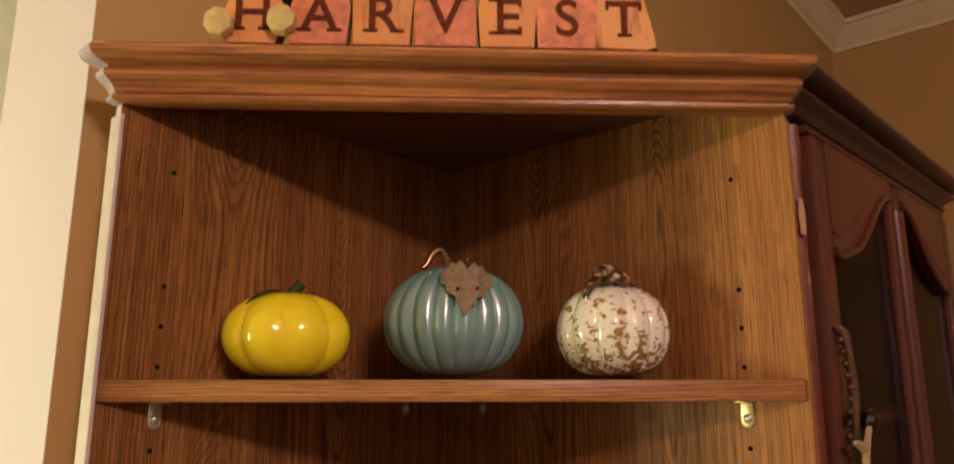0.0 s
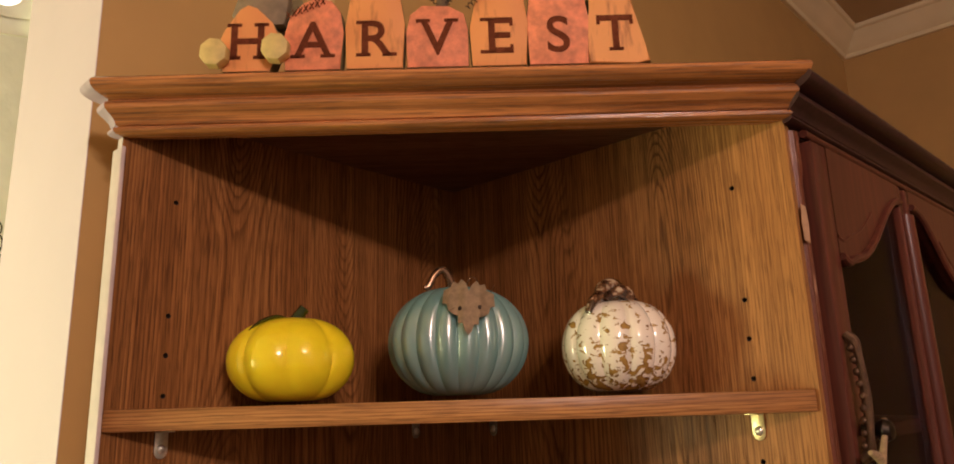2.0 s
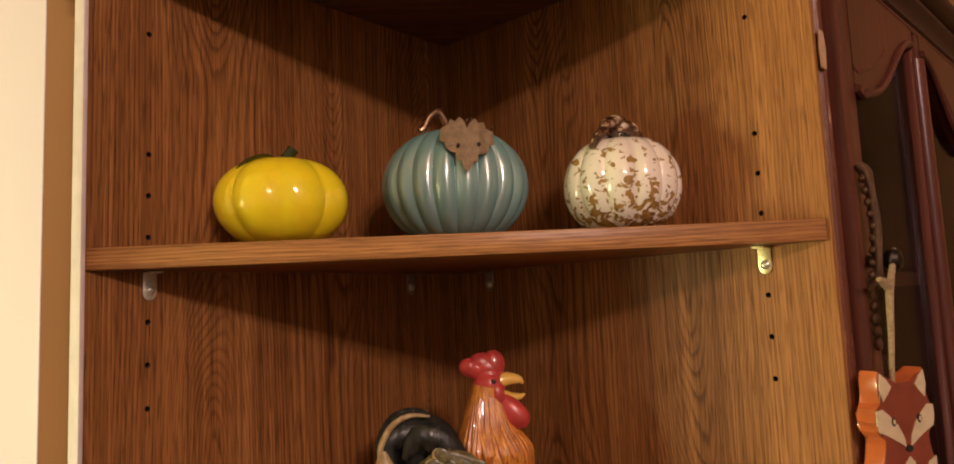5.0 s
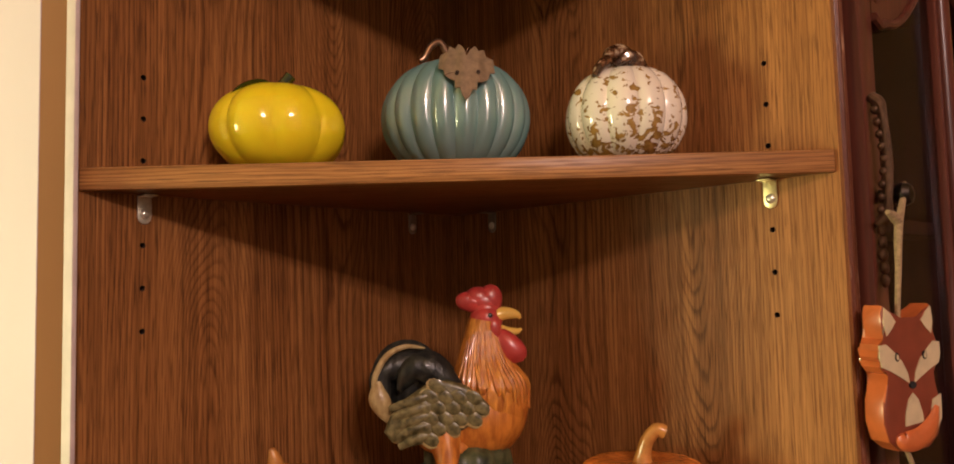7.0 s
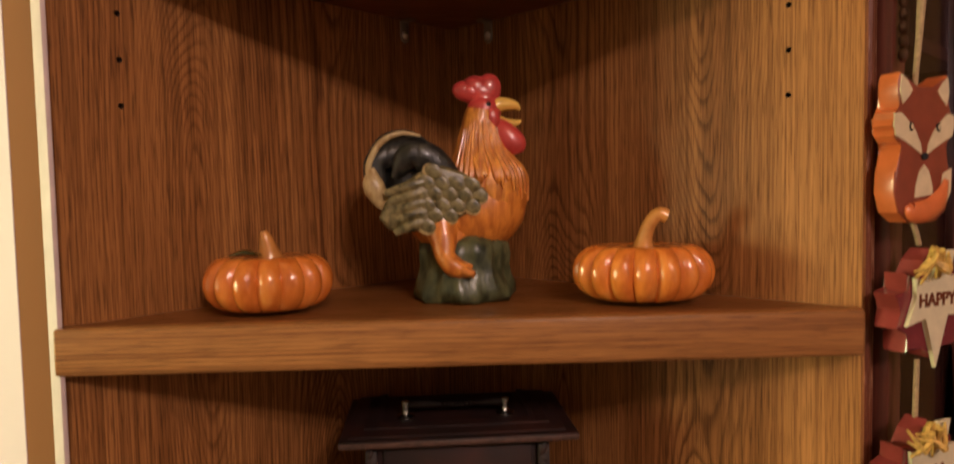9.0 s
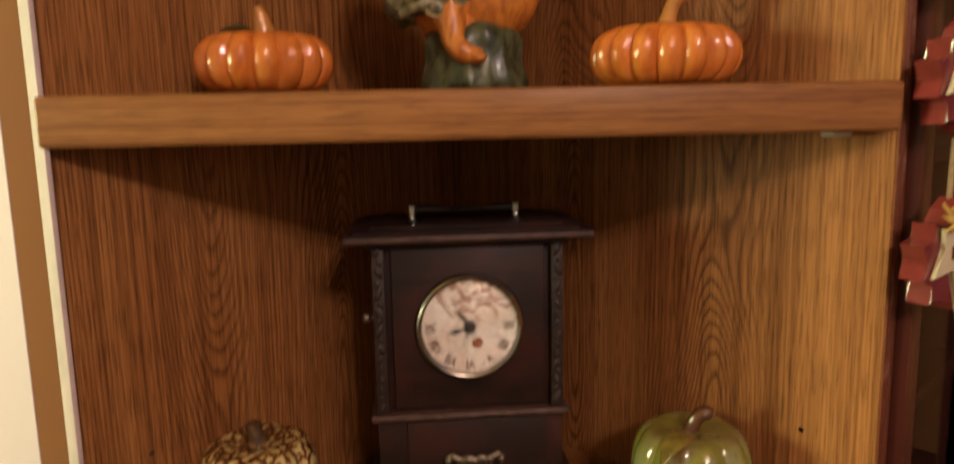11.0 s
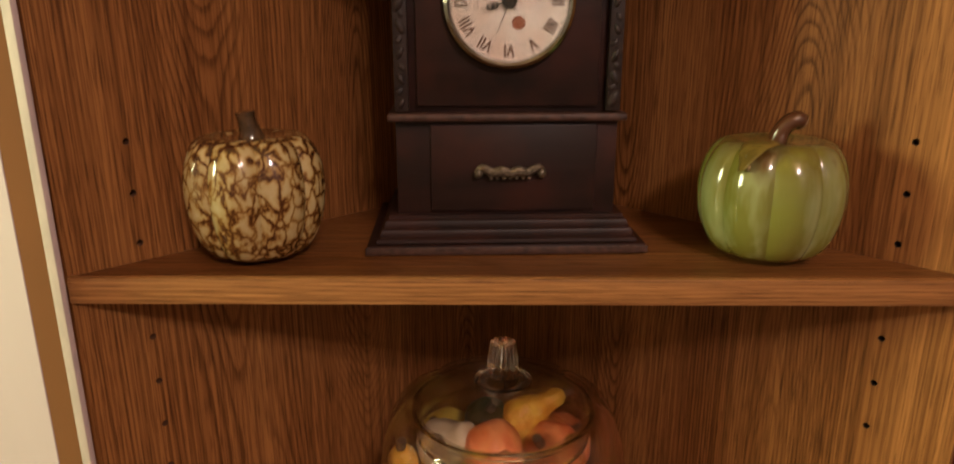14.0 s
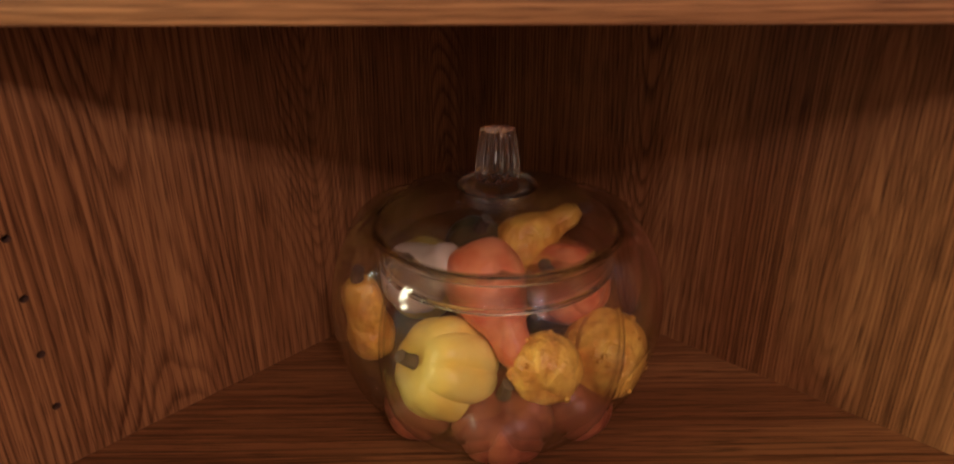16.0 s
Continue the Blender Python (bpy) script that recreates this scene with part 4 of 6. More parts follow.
numeral = plain("brown_printed_ink", (0.16, 0.075, 0.035), 0.5)
hand_mat = plain("black_clock_hand", (0.015, 0.010, 0.008), 0.4)

clock = thing("mantel_clock", "dark wooden mantel clock with drawer and round cream dial", "clock", at(-0.0060, -0.004, Z_S3, 2.7))
CF = 0.072
bm = box(bmesh.new(), (-0.108, CF - 0.013, 0.0), (0.108, CF + 0.128, 0.008), 0.002)
moulding(bm, [(0.0, 0.008), (0.009, 0.008), (0.0105, 0.0095), (0.0100, 0.0120), (0.0070, 0.0135), (0.0072, 0.0160), (0.0060, 0.0185), (0.0040, 0.0195), (0.0042, 0.0220), (0.0030, 0.0250), (0.0006, 0.0265), (0.0004, 0.0290), (-0.006, 0.030), (-0.02, 0.030)],
         [(-0.090, CF + 0.116, -1, 0), (-0.090, CF, -1, -1), (0.090, CF, 1, -1), (0.090, CF + 0.116, 1, 0)])
part("plinth", bm, clock_wood, clock, "stepped dark wooden plinth")
part("plinth_edge", box(bmesh.new(), (-0.1085, CF - 0.0142, 0.001), (0.1085, CF - 0.0131, 0.007), 0.0004), clock_edge_lit, clock, "paler highlight strip on the plinth edge")
bm = box(bmesh.new(), (-0.084, CF + 0.004, 0.028), (0.084, CF + 0.112, 0.1008), 0.001)
part("drawer_case", bm, clock_wood, clock)
dr = part("drawer", box(bmesh.new(), (-0.058, CF + 0.0005, 0.032), (0.068, CF + 0.03, 0.0985), 0.0012), clock_wood, clock, "dark wooden drawer front")
bm = tube(bmesh.new(), [(-0.026, -0.003, 0.0), (-0.021, -0.005, 0.004), (-0.013, -0.006, 0.001), (-0.006, -0.007, 0.002), (0.0, -0.0075, 0.0005), (0.006, -0.007, 0.002), (0.013, -0.006, 0.001), (0.021, -0.005, 0.004), (0.026, -0.003, 0.0)],
          [0.0022, 0.0032, 0.0036, 0.004, 0.0034, 0.004, 0.0036, 0.0032, 0.0022], 10)
for x, z in ((-0.024, 0.0), (-0.004, 0.001), (0.004, 0.001), (0.024, 0.0)):
    blob(bm, (x, -0.005, z), (0.0036, 0.0034, 0.0038), 0, (0, 0, 0), 10, 8)
for i in range(7):
    tube(bm, [(-0.015 + 0.005 * i, -0.005, 0.0), (-0.014 + 0.0047 * i, -0.006, -0.0045)], [0.0022, 0.0012], 6)
part("drawer_pull", bm, silver, dr, "ornate antique silver drawer pull", pose(0.002, CF, 0.0625))
bm = box(bmesh.new(), (-0.0895, CF - 0.0045, 0.1010), (0.0895, CF + 0.114, 0.1072), 0.0022, 3)
part("ledge", bm, clock_edge_lit, clock, "paler rounded ledge over the drawer")
bm = box(bmesh.new(), (-0.083, CF + 0.006, 0.1073), (0.083, CF + 0.110, 0.258), 0.001)
part("case", bm, clock_wood, clock)
for s in (-1, 1):
    bm = box(bmesh.new(), (s * 0.0785 - 0.0052, CF - 0.002, 0.1085), (s * 0.0785 + 0.0052, CF + 0.0056, 0.2578), 0.001)
    for q in range(9):
        zq = 0.116 + 0.0172 * q + 0.0016 * math.sin(5 * q + s)
        big = 1 + 0.25 * math.sin(7 * q + 2 * s)
        blob(bm, (s * 0.0785 + 0.0009 * math.sin(3 * q), CF - 0.0020, zq), (0.0030 * big, 0.0022, 0.0056 * big), 0, (0, 25 * (-1) ** q, 0), 10, 8)
        blob(bm, (s * 0.0785 - 0.0012 * (-1) ** q, CF - 0.0018, zq + 0.0086), (0.0024, 0.0016, 0.0034), 0, (0, 40 * (-1) ** q, 0), 8, 6)
    part("carved_strip", bm, carved, clock, "narrow carved corner strip")
door = part("door", box(bmesh.new(), (-0.0675, CF + 0.001, 0.112), (0.0675, CF + 0.0058, 0.2575), 0.0012), clock_wood, clock, "dark wooden clock door")
bm = lathe(bmesh.new(), [(0.040, 0.0), (0.0478, 0.0), (0.0482, 0.003), (0.0468, 0.008), (0.0445, 0.0098), (0.0428, 0.0088), (0.0420, 0.006), (0.0418, 0.002)], 72, caps=False)
DC = pose(0.0, CF + 0.001, 0.1865, 90)
part("bezel", bm, bezel_mat, door, "round dull silver bezel", DC)
part("dial", lathe(bmesh.new(), [(0.0425, 0.0005), (0.0425, 0.002)], 64), dial_mat, door, "aged cream dial with faded printed map", pose(0, CF + 0.001, 0.1865) @ pose(0, 0, 0, 90), smooth=0)
bm = bmesh.new()
rows = []
for q in range(9):
    a = q / 8 * 0.62
    rows.append([(0.0422 * math.sin(a) / math.sin(0.62) * math.cos(2 * math.pi * i / 48), 0.0422 * math.sin(a) / math.sin(0.62) * math.sin(2 * math.pi * i / 48), 0.0072 + 0.0095 * (math.cos(a) - math.cos(0.62)) / (1 - math.cos(0.62))) for i in range(48)] if q else None)
vt = bm.verts.new((0, 0, 0.0167))
rr = [[bm.verts.new(p) for p in row] for row in rows[1:]]
for i in range(48):
    bm.faces.new((vt, rr[0][i], rr[0][(i + 1) % 48]))
for a, b in zip(rr, rr[1:]):
    for i in range(48):
        bm.faces.new((a[i], b[i], b[(i + 1) % 48], a[(i + 1) % 48]))
bmesh.ops.solidify(bm, geom=bm.faces[:], thickness=0.0008)
gl = part("glass", bm, clear_glass, door, "domed clear clock glass", DC)
gl.visible_shadow = False
for hour, word in enumerate(("XII", "I", "II", "III", "IIII", "V", "VI", "VII", "VIII", "IX", "X", "XI")):
    if hour in (0, 1, 2, 10, 11):
        continue
    a = radians(90 - 30 * hour)
    me = text_mesh(word, 0.0125, 0.0003, "numeral", 0.0003)
    me.materials.append(numeral)
    ob = new("numeral", me)
    ob.parent = door
    ob.matrix_local = DC @ pose(0.0335 * math.cos(a), 0.0335 * math.sin(a), 0.0023, 0, 0, -30 * hour) @ Matrix.Diagonal((0.75, 1.0, 1, 1))


def clock_hand(name, length, angle, width, loops):
    """A pierced hand lying on the dial, pointing along the angle."""
    bm = bmesh.new()
    tube(bm, [(0, 0, 0), (0, length * 0.5, 0), (0, length, 0)], [width, width * 0.7, width * 0.25], 6, steps=3)
    for c, r in loops:
        pts = [(r * math.cos(t * math.pi / 6), c + r * math.sin(t * math.pi / 6), 0) for t in range(13)]
        tube(bm, pts, [width * 0.8] * 13, 6, steps=2)
    tube(bm, [(0, 0, 0), (0, -length * 0.28, 0)], [width, width * 0.6], 6, steps=2)
    part(name, bm, hand_mat, door, "", DC @ pose(0, 0, 0.0042, 0, 0, angle))


clock_hand("hour_hand", 0.021, 107, 0.0007, ((0.0105, 0.0020), (0.0140, 0.0020)))
clock_hand("minute_hand", 0.031, 33, 0.0006, ((0.008, 0.0014), (0.0115, 0.0016)))
clock_hand("second_hand", 0.027, 158, 0.00035, ())
part("hub", lathe(bmesh.new(), [(0.0054, 0.002), (0.0054, 0.005), (0.003, 0.0066)], 20), hand_mat, door, "", DC)
part("small_dial_mark", lathe(bmesh.new(), [(0.0048, 0.002), (0.0048, 0.0022)], 20), plain("rust_brown_print", (0.34, 0.10, 0.03), 0.5), door, "rust-brown printed spot", DC @ pose(0.0065, -0.0145, 0))
part("key_knob", lathe(bmesh.new(), [(0.0022, 0), (0.0022, 0.005), (0.0045, 0.006), (0.0045, 0.010), (0.002, 0.012)], 14), silver, clock, "small metal side catch", pose(-0.083, CF + 0.02, 0.192, 0, -90))
bm = box(bmesh.new(), (-0.0880, CF + 0.000, 0.258), (0.0880, CF + 0.118, 0.2635), 0.001)
part("cornice", bm, clock_wood, clock)
bm = box(bmesh.new(), (-0.1065, CF - 0.0145, 0.2637), (0.1095, CF + 0.122, 0.2710), 0.0028, 3)
part("roof_board", bm, clock_wood, clock, "dark rounded top board")
# thin strip carries the top board's edge highlight as a paler colour
part("roof_edge", box(bmesh.new(), (-0.1055, CF - 0.0154, 0.2650), (0.1085, CF - 0.0146, 0.2697), 0.0003), clock_edge_lit, clock, "paler highlight strip on the front of the top board")
bm = moulding(bmesh.new(), [(0, 0.2711), (0, 0.2725), (-0.002, 0.2733), (-0.022, 0.2740), (-0.024, 0.2752), (-0.03, 0.2755), (-0.03, 0.2711)], [(-0.098, CF + 0.118, -1, 0), (-0.098, CF - 0.006, -1, -1), (0.098, CF - 0.006, 1, -1), (0.098, CF + 0.118, 1, 0)])
box(bm, (-0.085, CF + 0.01, 0.2711), (0.085, CF + 0.11, 0.2750))
part("roof", bm, clock_wood, clock, "low stepped dark wooden roof")
for s in (-1, 1):
    bm = lathe(bmesh.new(), [(0.0085, 0.0), (0.0087, 0.0012), (0.004, 0.0024), (0.0032, 0.0035), (0.0030, 0.0055), (0.0040, 0.0060), (0.0040, 0.0115), (0.0026, 0.0125)], 18)
    part("finial", bm, chrome, clock, "bright metal handle post", pose(s * 0.0475, CF + 0.038, 0.2752) @ Matrix.Diagonal((1, 1, 1.3, 1)))
bm = tube(bmesh.new(), [(-0.056, 0, 0.0), (-0.04, 0, 0.0), (-0.018, 0, -0.001), (0, 0, -0.0015), (0.018, 0, -0.001), (0.034, 0, 0.0), (0.050, 0, 0.0)], [0.0026, 0.0042, 0.0022, 0.0026, 0.0022, 0.0042, 0.0026], 10)
for q in range(9):
    blob(bm, (-0.016 + 0.004 * q, 0, -0.0012), (0.0016, 0.0032, 0.0032), 0, (0, 0, 0), 8, 6)
part("carrying_handle", bm, iron, clock, "dark metal carrying handle with bright ends", pose(0.002, CF + 0.038, 0.2875) @ Matrix.Diagonal((0.90, 1, 1, 1)))


# ---- wooden letter blocks on the crown ----
k = Mat("painted_rough_orange_wood", 0.62)
ov = k.coords((1, 1, 0.22), 3.0)
wear = k.noise(ov, 130, 4.0)
oi = k.t.nodes.new("ShaderNodeObjectInfo")
base = k.mix(oi.outputs["Random"], (0.74, 0.33, 0.085), (0.72, 0.27, 0.085))
k.colour(k.mix(k.ramp(wear, [(0.54, grey(0)), (0.72, grey(0.6))]), base, (0.26, 0.08, 0.02)))
k.bump(wear, 0.3, 0.001)
block_orange = k.m
block_coral = plain("painted_rough_coral_wood", (0.68, 0.215, 0.10), 0.62, vary=0.28, scale=90, bump=0.3)
block_side = plain("olive_stained_block_edge", (0.17, 0.125, 0.05), 0.7, vary=0.3, scale=120, bump=0.3)
letter_ink = plain("dark_brown_painted_letter", (0.13, 0.036, 0.016), 0.9, vary=0.3, scale=200)
letter_ink.node_tree.nodes["Principled BSDF"].inputs["Specular IOR Level"].default_value = 0.05
foot_wood = plain("pale_yellow_wood_slice", (0.62, 0.46, 0.16), 0.55, vary=0.15, scale=90, bump=0.2)
crow_grey = plain("grey_brown_painted_wood", (0.24, 0.17, 0.10), 0.65, vary=0.3, scale=60, bump=0.3)
black_felt = plain("black_felt", (0.012, 0.012, 0.014), 0.8, vary=0.3, scale=90)
rust_wire = plain("rusty_wire", (0.10, 0.055, 0.03), 0.55, 0.5, vary=0.3, scale=300)
twig_mat = plain("brown_twig", (0.13, 0.085, 0.045), 0.8, vary=0.4, scale=140, bump=0.4)

SIGN = at(0, 0, 1.9707)


def coil(bm, a, b, turns, r, wire=0.0006):
    """A spring of wire from a to b."""
    a, b = Vector(a), Vector(b)
    t = (b - a).normalized()
    s = t.orthogonal().normalized()
    w = t.cross(s)
    n = turns * 8
    pts = [tuple(a + (b - a) * (i / n) + s * (r * math.cos(i * math.pi / 4)) + w * (r * math.sin(i * math.pi / 4))) for i in range(n + 1)]
    return tube(bm, pts, [wire] * (n + 1), 5, steps=1)


SERIF = {"H": [(-0.36, 0.5), (0.36, 0.5), (-0.36, -0.5), (0.36, -0.5)], "A": [(-0.40, -0.5), (0.40, -0.5)], "R": [(-0.30, 0.5), (-0.30, -0.5), (0.40, -0.5)],
         "V": [(-0.38, 0.5), (0.38, 0.5)], "E": [(-0.30, 0.5), (-0.30, -0.5)], "S": [], "T": [(0.0, -0.5)]}


def letter(parent, ch, x, z, size, y):
    """A painted letter with slab feet, lying on the face of its block."""
    me = text_mesh(ch, size, 0.0004, "letter", size * 0.010)
    bm = bmesh.new()
    bm.from_mesh(me)
    bpy.data.meshes.remove(me)
    lo, hi = min(v.co.y for v in bm.verts), max(v.co.y for v in bm.verts)
    for v in bm.verts:
        v.co.y -= (lo + hi) / 2
    cap, bar = (hi - lo) / 2, size * 0.060
    for sx, sz in SERIF[ch]:
        cx, cy = sx * size * 0.68, sz * 2 * (cap - bar / 2)
        box(bm, (cx - size * 0.13, cy - bar / 2, -0.0004), (cx + size * 0.13, cy + bar / 2, 0.0004))
    if ch == "E":
        for q in (1, -1):
            box(bm, (size * 0.20, min(q * cap, q * (cap - size * 0.16)), -0.0004), (size * 0.26, max(q * cap, q * (cap - size * 0.16)), 0.0004))
    if ch == "T":
        for q in (-1, 1):
            box(bm, (q * size * 0.30 - size * 0.03, cap - size * 0.18, -0.0004), (q * size * 0.30 + size * 0.03, cap, 0.0004))
    part("letter", bm, letter_ink, parent, "dark brown painted letter " + ch, pose(x, y, z, 90), smooth=0)


def block(ch, u, w, h, face, shape, top=None):
    ob = thing("letter_block", "%s wooden pumpkin block with a dark brown letter %s" % ("orange" if face is block_orange else "coral", ch), "letter block",
               SIGN @ pose(u, -0.026, 0), "harvest letter blocks")
    out = [(x * w, z * h) for x, z in shape]
    bm = prism(bmesh.new(), out, -0.006, 0.014, 0.0022, 0, 2)
    for f in bm.faces:
        f.material_index = 0 if f.normal.y < -0.55 or (sum((v.co.y for v in f.verts)) / len(f.verts) < -0.0055) else 1
    part("block", bm, [face, block_side], ob, "rough painted wooden block", smooth=30)
    letter(ob, ch, 0.0, 0.0315, 0.0530, -0.0064)
    if top:
        part("stem", tube(bmesh.new(), [(top[0], 0.003, h - 0.004), (top[0] + 0.001, 0.003, h + 0.006), (top[0] + 0.003, 0.003, h + 0.012)], [0.007, 0.006, 0.0065], 8), twig_mat, ob, "short brown twig stem")
    return ob


P1 = [(-0.46, 0), (0.46, 0), (0.5, 0.5), (0.46, 0.78), (0.30, 0.95), (0.05, 1.0), (-0.18, 0.93), (-0.40, 0.75), (-0.5, 0.45)]
P2 = [(-0.47, 0), (0.47, 0), (0.5, 0.45), (0.44, 0.72), (0.26, 0.94), (0.0, 1.0), (-0.26, 0.93), (-0.42, 0.74), (-0.5, 0.42)]
P3 = [(-0.5, 0), (0.5, 0), (0.5, 0.6), (0.44, 0.85), (0.2, 0.98), (-0.25, 1.0), (-0.45, 0.84), (-0.5, 0.55)]
P4 = [(-0.5, 0), (0.38, 0), (0.60, 0.02), (0.52, 0.22), (0.36, 0.55), (0.34, 0.80), (0.24, 0.97), (-0.30, 1.0), (-0.46, 0.86), (-0.42, 0.6), (-0.5, 0.2)]
PH = [(-0.34, 0), (0.34, 0), (0.50, 0.42), (0.36, 0.72), (0.12, 0.95), (-0.02, 1.0), (-0.14, 0.93), (-0.36, 0.60), (-0.50, 0.25)]


def ux(q):
    return 0.156 + (q - 1015) / 1663.0


hb = block("H", ux(430), 0.066, 0.071, block_orange, PH)
for s, z in ((-0.0277, 0.013), (0.0295, 0.017)):
    part("foot", prism(bmesh.new(), [(0.0135 * math.cos(q * math.pi / 4 + 0.3), 0.0145 * math.sin(q * math.pi / 4 + 0.3)) for q in range(8)], -0.007, 0.006, 0.002), foot_wood, hb, "pale yellow wooden slice foot", pose(s, -0.0135, z + 0.002))
bm = prism(bmesh.new(), [(-0.012, 0.0), (0.030, 0.0), (0.034, 0.03), (0.026, 0.052), (0.012, 0.060), (-0.006, 0.055), (-0.014, 0.040), (-0.022, 0.012)], -0.004, 0.012, 0.003, 0, 2)
part("bird_body", bm, crow_grey, hb, "grey-brown wooden bird body", pose(0.004, 0.0005, 0.050))
part("beak", tube(bmesh.new(), [(0.0, 0, 0), (-0.009, -0.006, 0.001), (-0.017, -0.010, -0.001)], [0.0075, 0.006, 0.001], 8, flat=(0.7, 1)), foot_wood, hb, "yellow wooden beak", pose(-0.003, -0.005, 0.091))
bm = tube(bmesh.new(), [(-0.036, -0.003, 0.0), (-0.01, -0.004, 0.003), (0.018, -0.003, 0.004), (0.042, -0.001, 0.008)], [0.004, 0.013, 0.013, 0.003], 12, flat=(0.25, 1))
tube(bm, [(-0.012, 0, 0.003), (0.002, 0, 0.016), (0.010, 0, 0.032), (0.012, 0, 0.040)], [0.018, 0.014, 0.009, 0.004], 12)
part("hat", bm, black_felt, hb, "black pointed hat", pose(0.002, 0.001, 0.104))
part("wing", prism(bmesh.new(), [(0.0, 0.0), (0.018, 0.006), (0.024, 0.030), (0.018, 0.046), (0.004, 0.044), (-0.004, 0.02)], 0.0, 0.006, 0.0018), block_side, hb, "olive green wooden wing", pose(0.026, 0.009, 0.046))
ab = block("A", ux(534), 0.058, 0.077, block_coral, P1, top=(0.008,))
bm = bmesh.new()
for q in range(7):
    tube(bm, [(-0.026 + q * 0.0055, -0.0072, 0.045 + q * 0.0024), (-0.022 + q * 0.0055, -0.0072, 0.052 + q * 0.0024)], [0.0006] * 2, 5, steps=1)
    tube(bm, [(-0.022 + q * 0.0055, -0.0072, 0.045 + q * 0.0024), (-0.026 + q * 0.0055, -0.0072, 0.052 + q * 0.0024)], [0.0006] * 2, 5, steps=1)
part("stitching", bm, letter_ink, ab, "dark stitched thread", pose(0, 0, 0.009))
part("bead", lathe(bmesh.new(), [(0.006, 0), (0.007, 0.006), (0.003, 0.011)], 6), foot_wood, ab, "pale wooden chip", pose(0.012, 0.0, 0.0715))
rb = block("R", ux(632), 0.058, 0.103, block_orange, P2, top=(0.0,))
bm = coil(bmesh.new(), (0.004, -0.008, 0.088), (0.020, -0.008, 0.066), 5, 0.0028)
coil(bm, (-0.004, 0.0, 0.094), (-0.030, 0.002, 0.090), 4, 0.003)
part("wire_spring", bm, rust_wire, rb, "rusty curled wire", pose(0, 0, 0.009))
vb = block("V", ux(732), 0.060, 0.066, block_coral, P3, top=(0.004,))
bm = coil(bmesh.new(), (0.0, 0.0, 0.068), (-0.020, 0.0, 0.090), 6, 0.003)
coil(bm, (0.008, 0.0, 0.064), (0.026, 0.0, 0.090), 8, 0.0026)
part("wire_spring", bm, rust_wire, vb, "rusty curled wire", pose(0, 0, 0.004))
eb = block("E", ux(830), 0.057, 0.090, block_orange, P1, top=(0.002,))
part("wire_spring", coil(bmesh.new(), (-0.002, -0.006, 0.078), (-0.030, -0.008, 0.050), 8, 0.0024), rust_wire, eb, "rusty curled wire", pose(0, 0, 0.010))
sb = block("S", ux(925), 0.061, 0.108, block_coral, P2, top=(0.0,))
part("wire_spring", coil(bmesh.new(), (0.004, -0.008, 0.094), (0.018, -0.008, 0.080), 4, 0.0026), rust_wire, sb, "rusty curled wire", pose(0, 0, 0.008))
part("dark_leaf", tube(bmesh.new(), [(0.016, 0.002, 0.094), (0.026, 0.0, 0.090), (0.040, 0.0, 0.096)], [0.003, 0.009, 0.002], 8, flat=(0.3, 1)), black_felt, sb, "dark felt leaf", pose(0, 0, 0.004))
tb = block("T", ux(1017), 0.054, 0.083, block_orange, P4, top=(0.002,))
part("wire_spring", coil(bmesh.new(), (-0.006, 0.0, 0.082), (-0.022, 0.0, 0.076), 4, 0.0026), rust_wire, tb, "rusty curled wire", pose(0, 0, 0.002))

# ---- dark china cabinet beside the unit ----
cab = thing("china_cabinet", "dark cherry china cabinet with arched glass doors", "cabinet", Matrix.Translation((0.0, 0.0, 0.0)))
FY, CW = -0.464, 0.587
cab.matrix_world = pose(0.0165, FY, 0, 0, 0, -3.0) @ pose(-0.0165, -FY, 0)
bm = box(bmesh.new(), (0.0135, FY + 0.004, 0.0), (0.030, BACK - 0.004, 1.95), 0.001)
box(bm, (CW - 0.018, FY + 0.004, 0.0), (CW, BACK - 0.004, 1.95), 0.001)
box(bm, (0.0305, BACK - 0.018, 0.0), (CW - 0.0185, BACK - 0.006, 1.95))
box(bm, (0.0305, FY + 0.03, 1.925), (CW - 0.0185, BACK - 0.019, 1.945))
part("body", bm, cherry_shaded, cab, "dark cherry cabinet body", smooth=0)
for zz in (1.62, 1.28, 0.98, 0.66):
    part("inner_shelf", box(bmesh.new(), (0.031, FY + 0.05, zz - 0.018), (CW - 0.019, BACK - 0.019, zz), 0.001), cherry_shaded, cab, "dark shelf inside the cabinet", smooth=0)
part("top_rail", box(bmesh.new(), (0.0305, FY - 0.002, 1.9075), (CW - 0.001, FY + 0.018, 1.918), 0.002), mahogany, cab, smooth=0)
part("rail_bead", tube(bmesh.new(), [(0.031, FY - 0.006, 1.9125), (0.3, FY - 0.006, 1.9125), (CW - 0.002, FY - 0.006, 1.9125)], [0.0042] * 3, 10), mahogany, cab, "narrow dark bead under the crown")
bm = moulding(bmesh.new(), [(o, 1.917 + 0.883 * (z - Z0)) for o, z in crown_prof], [(0.0, FY, -0.424, -1), (0.3, FY, 0, -1), (CW, FY, 1, -1), (CW, BACK - 0.004, 1, 0)])
part("crown", bm, cherry_crown_shaded, cab, "dark moulded crown", smooth=28)
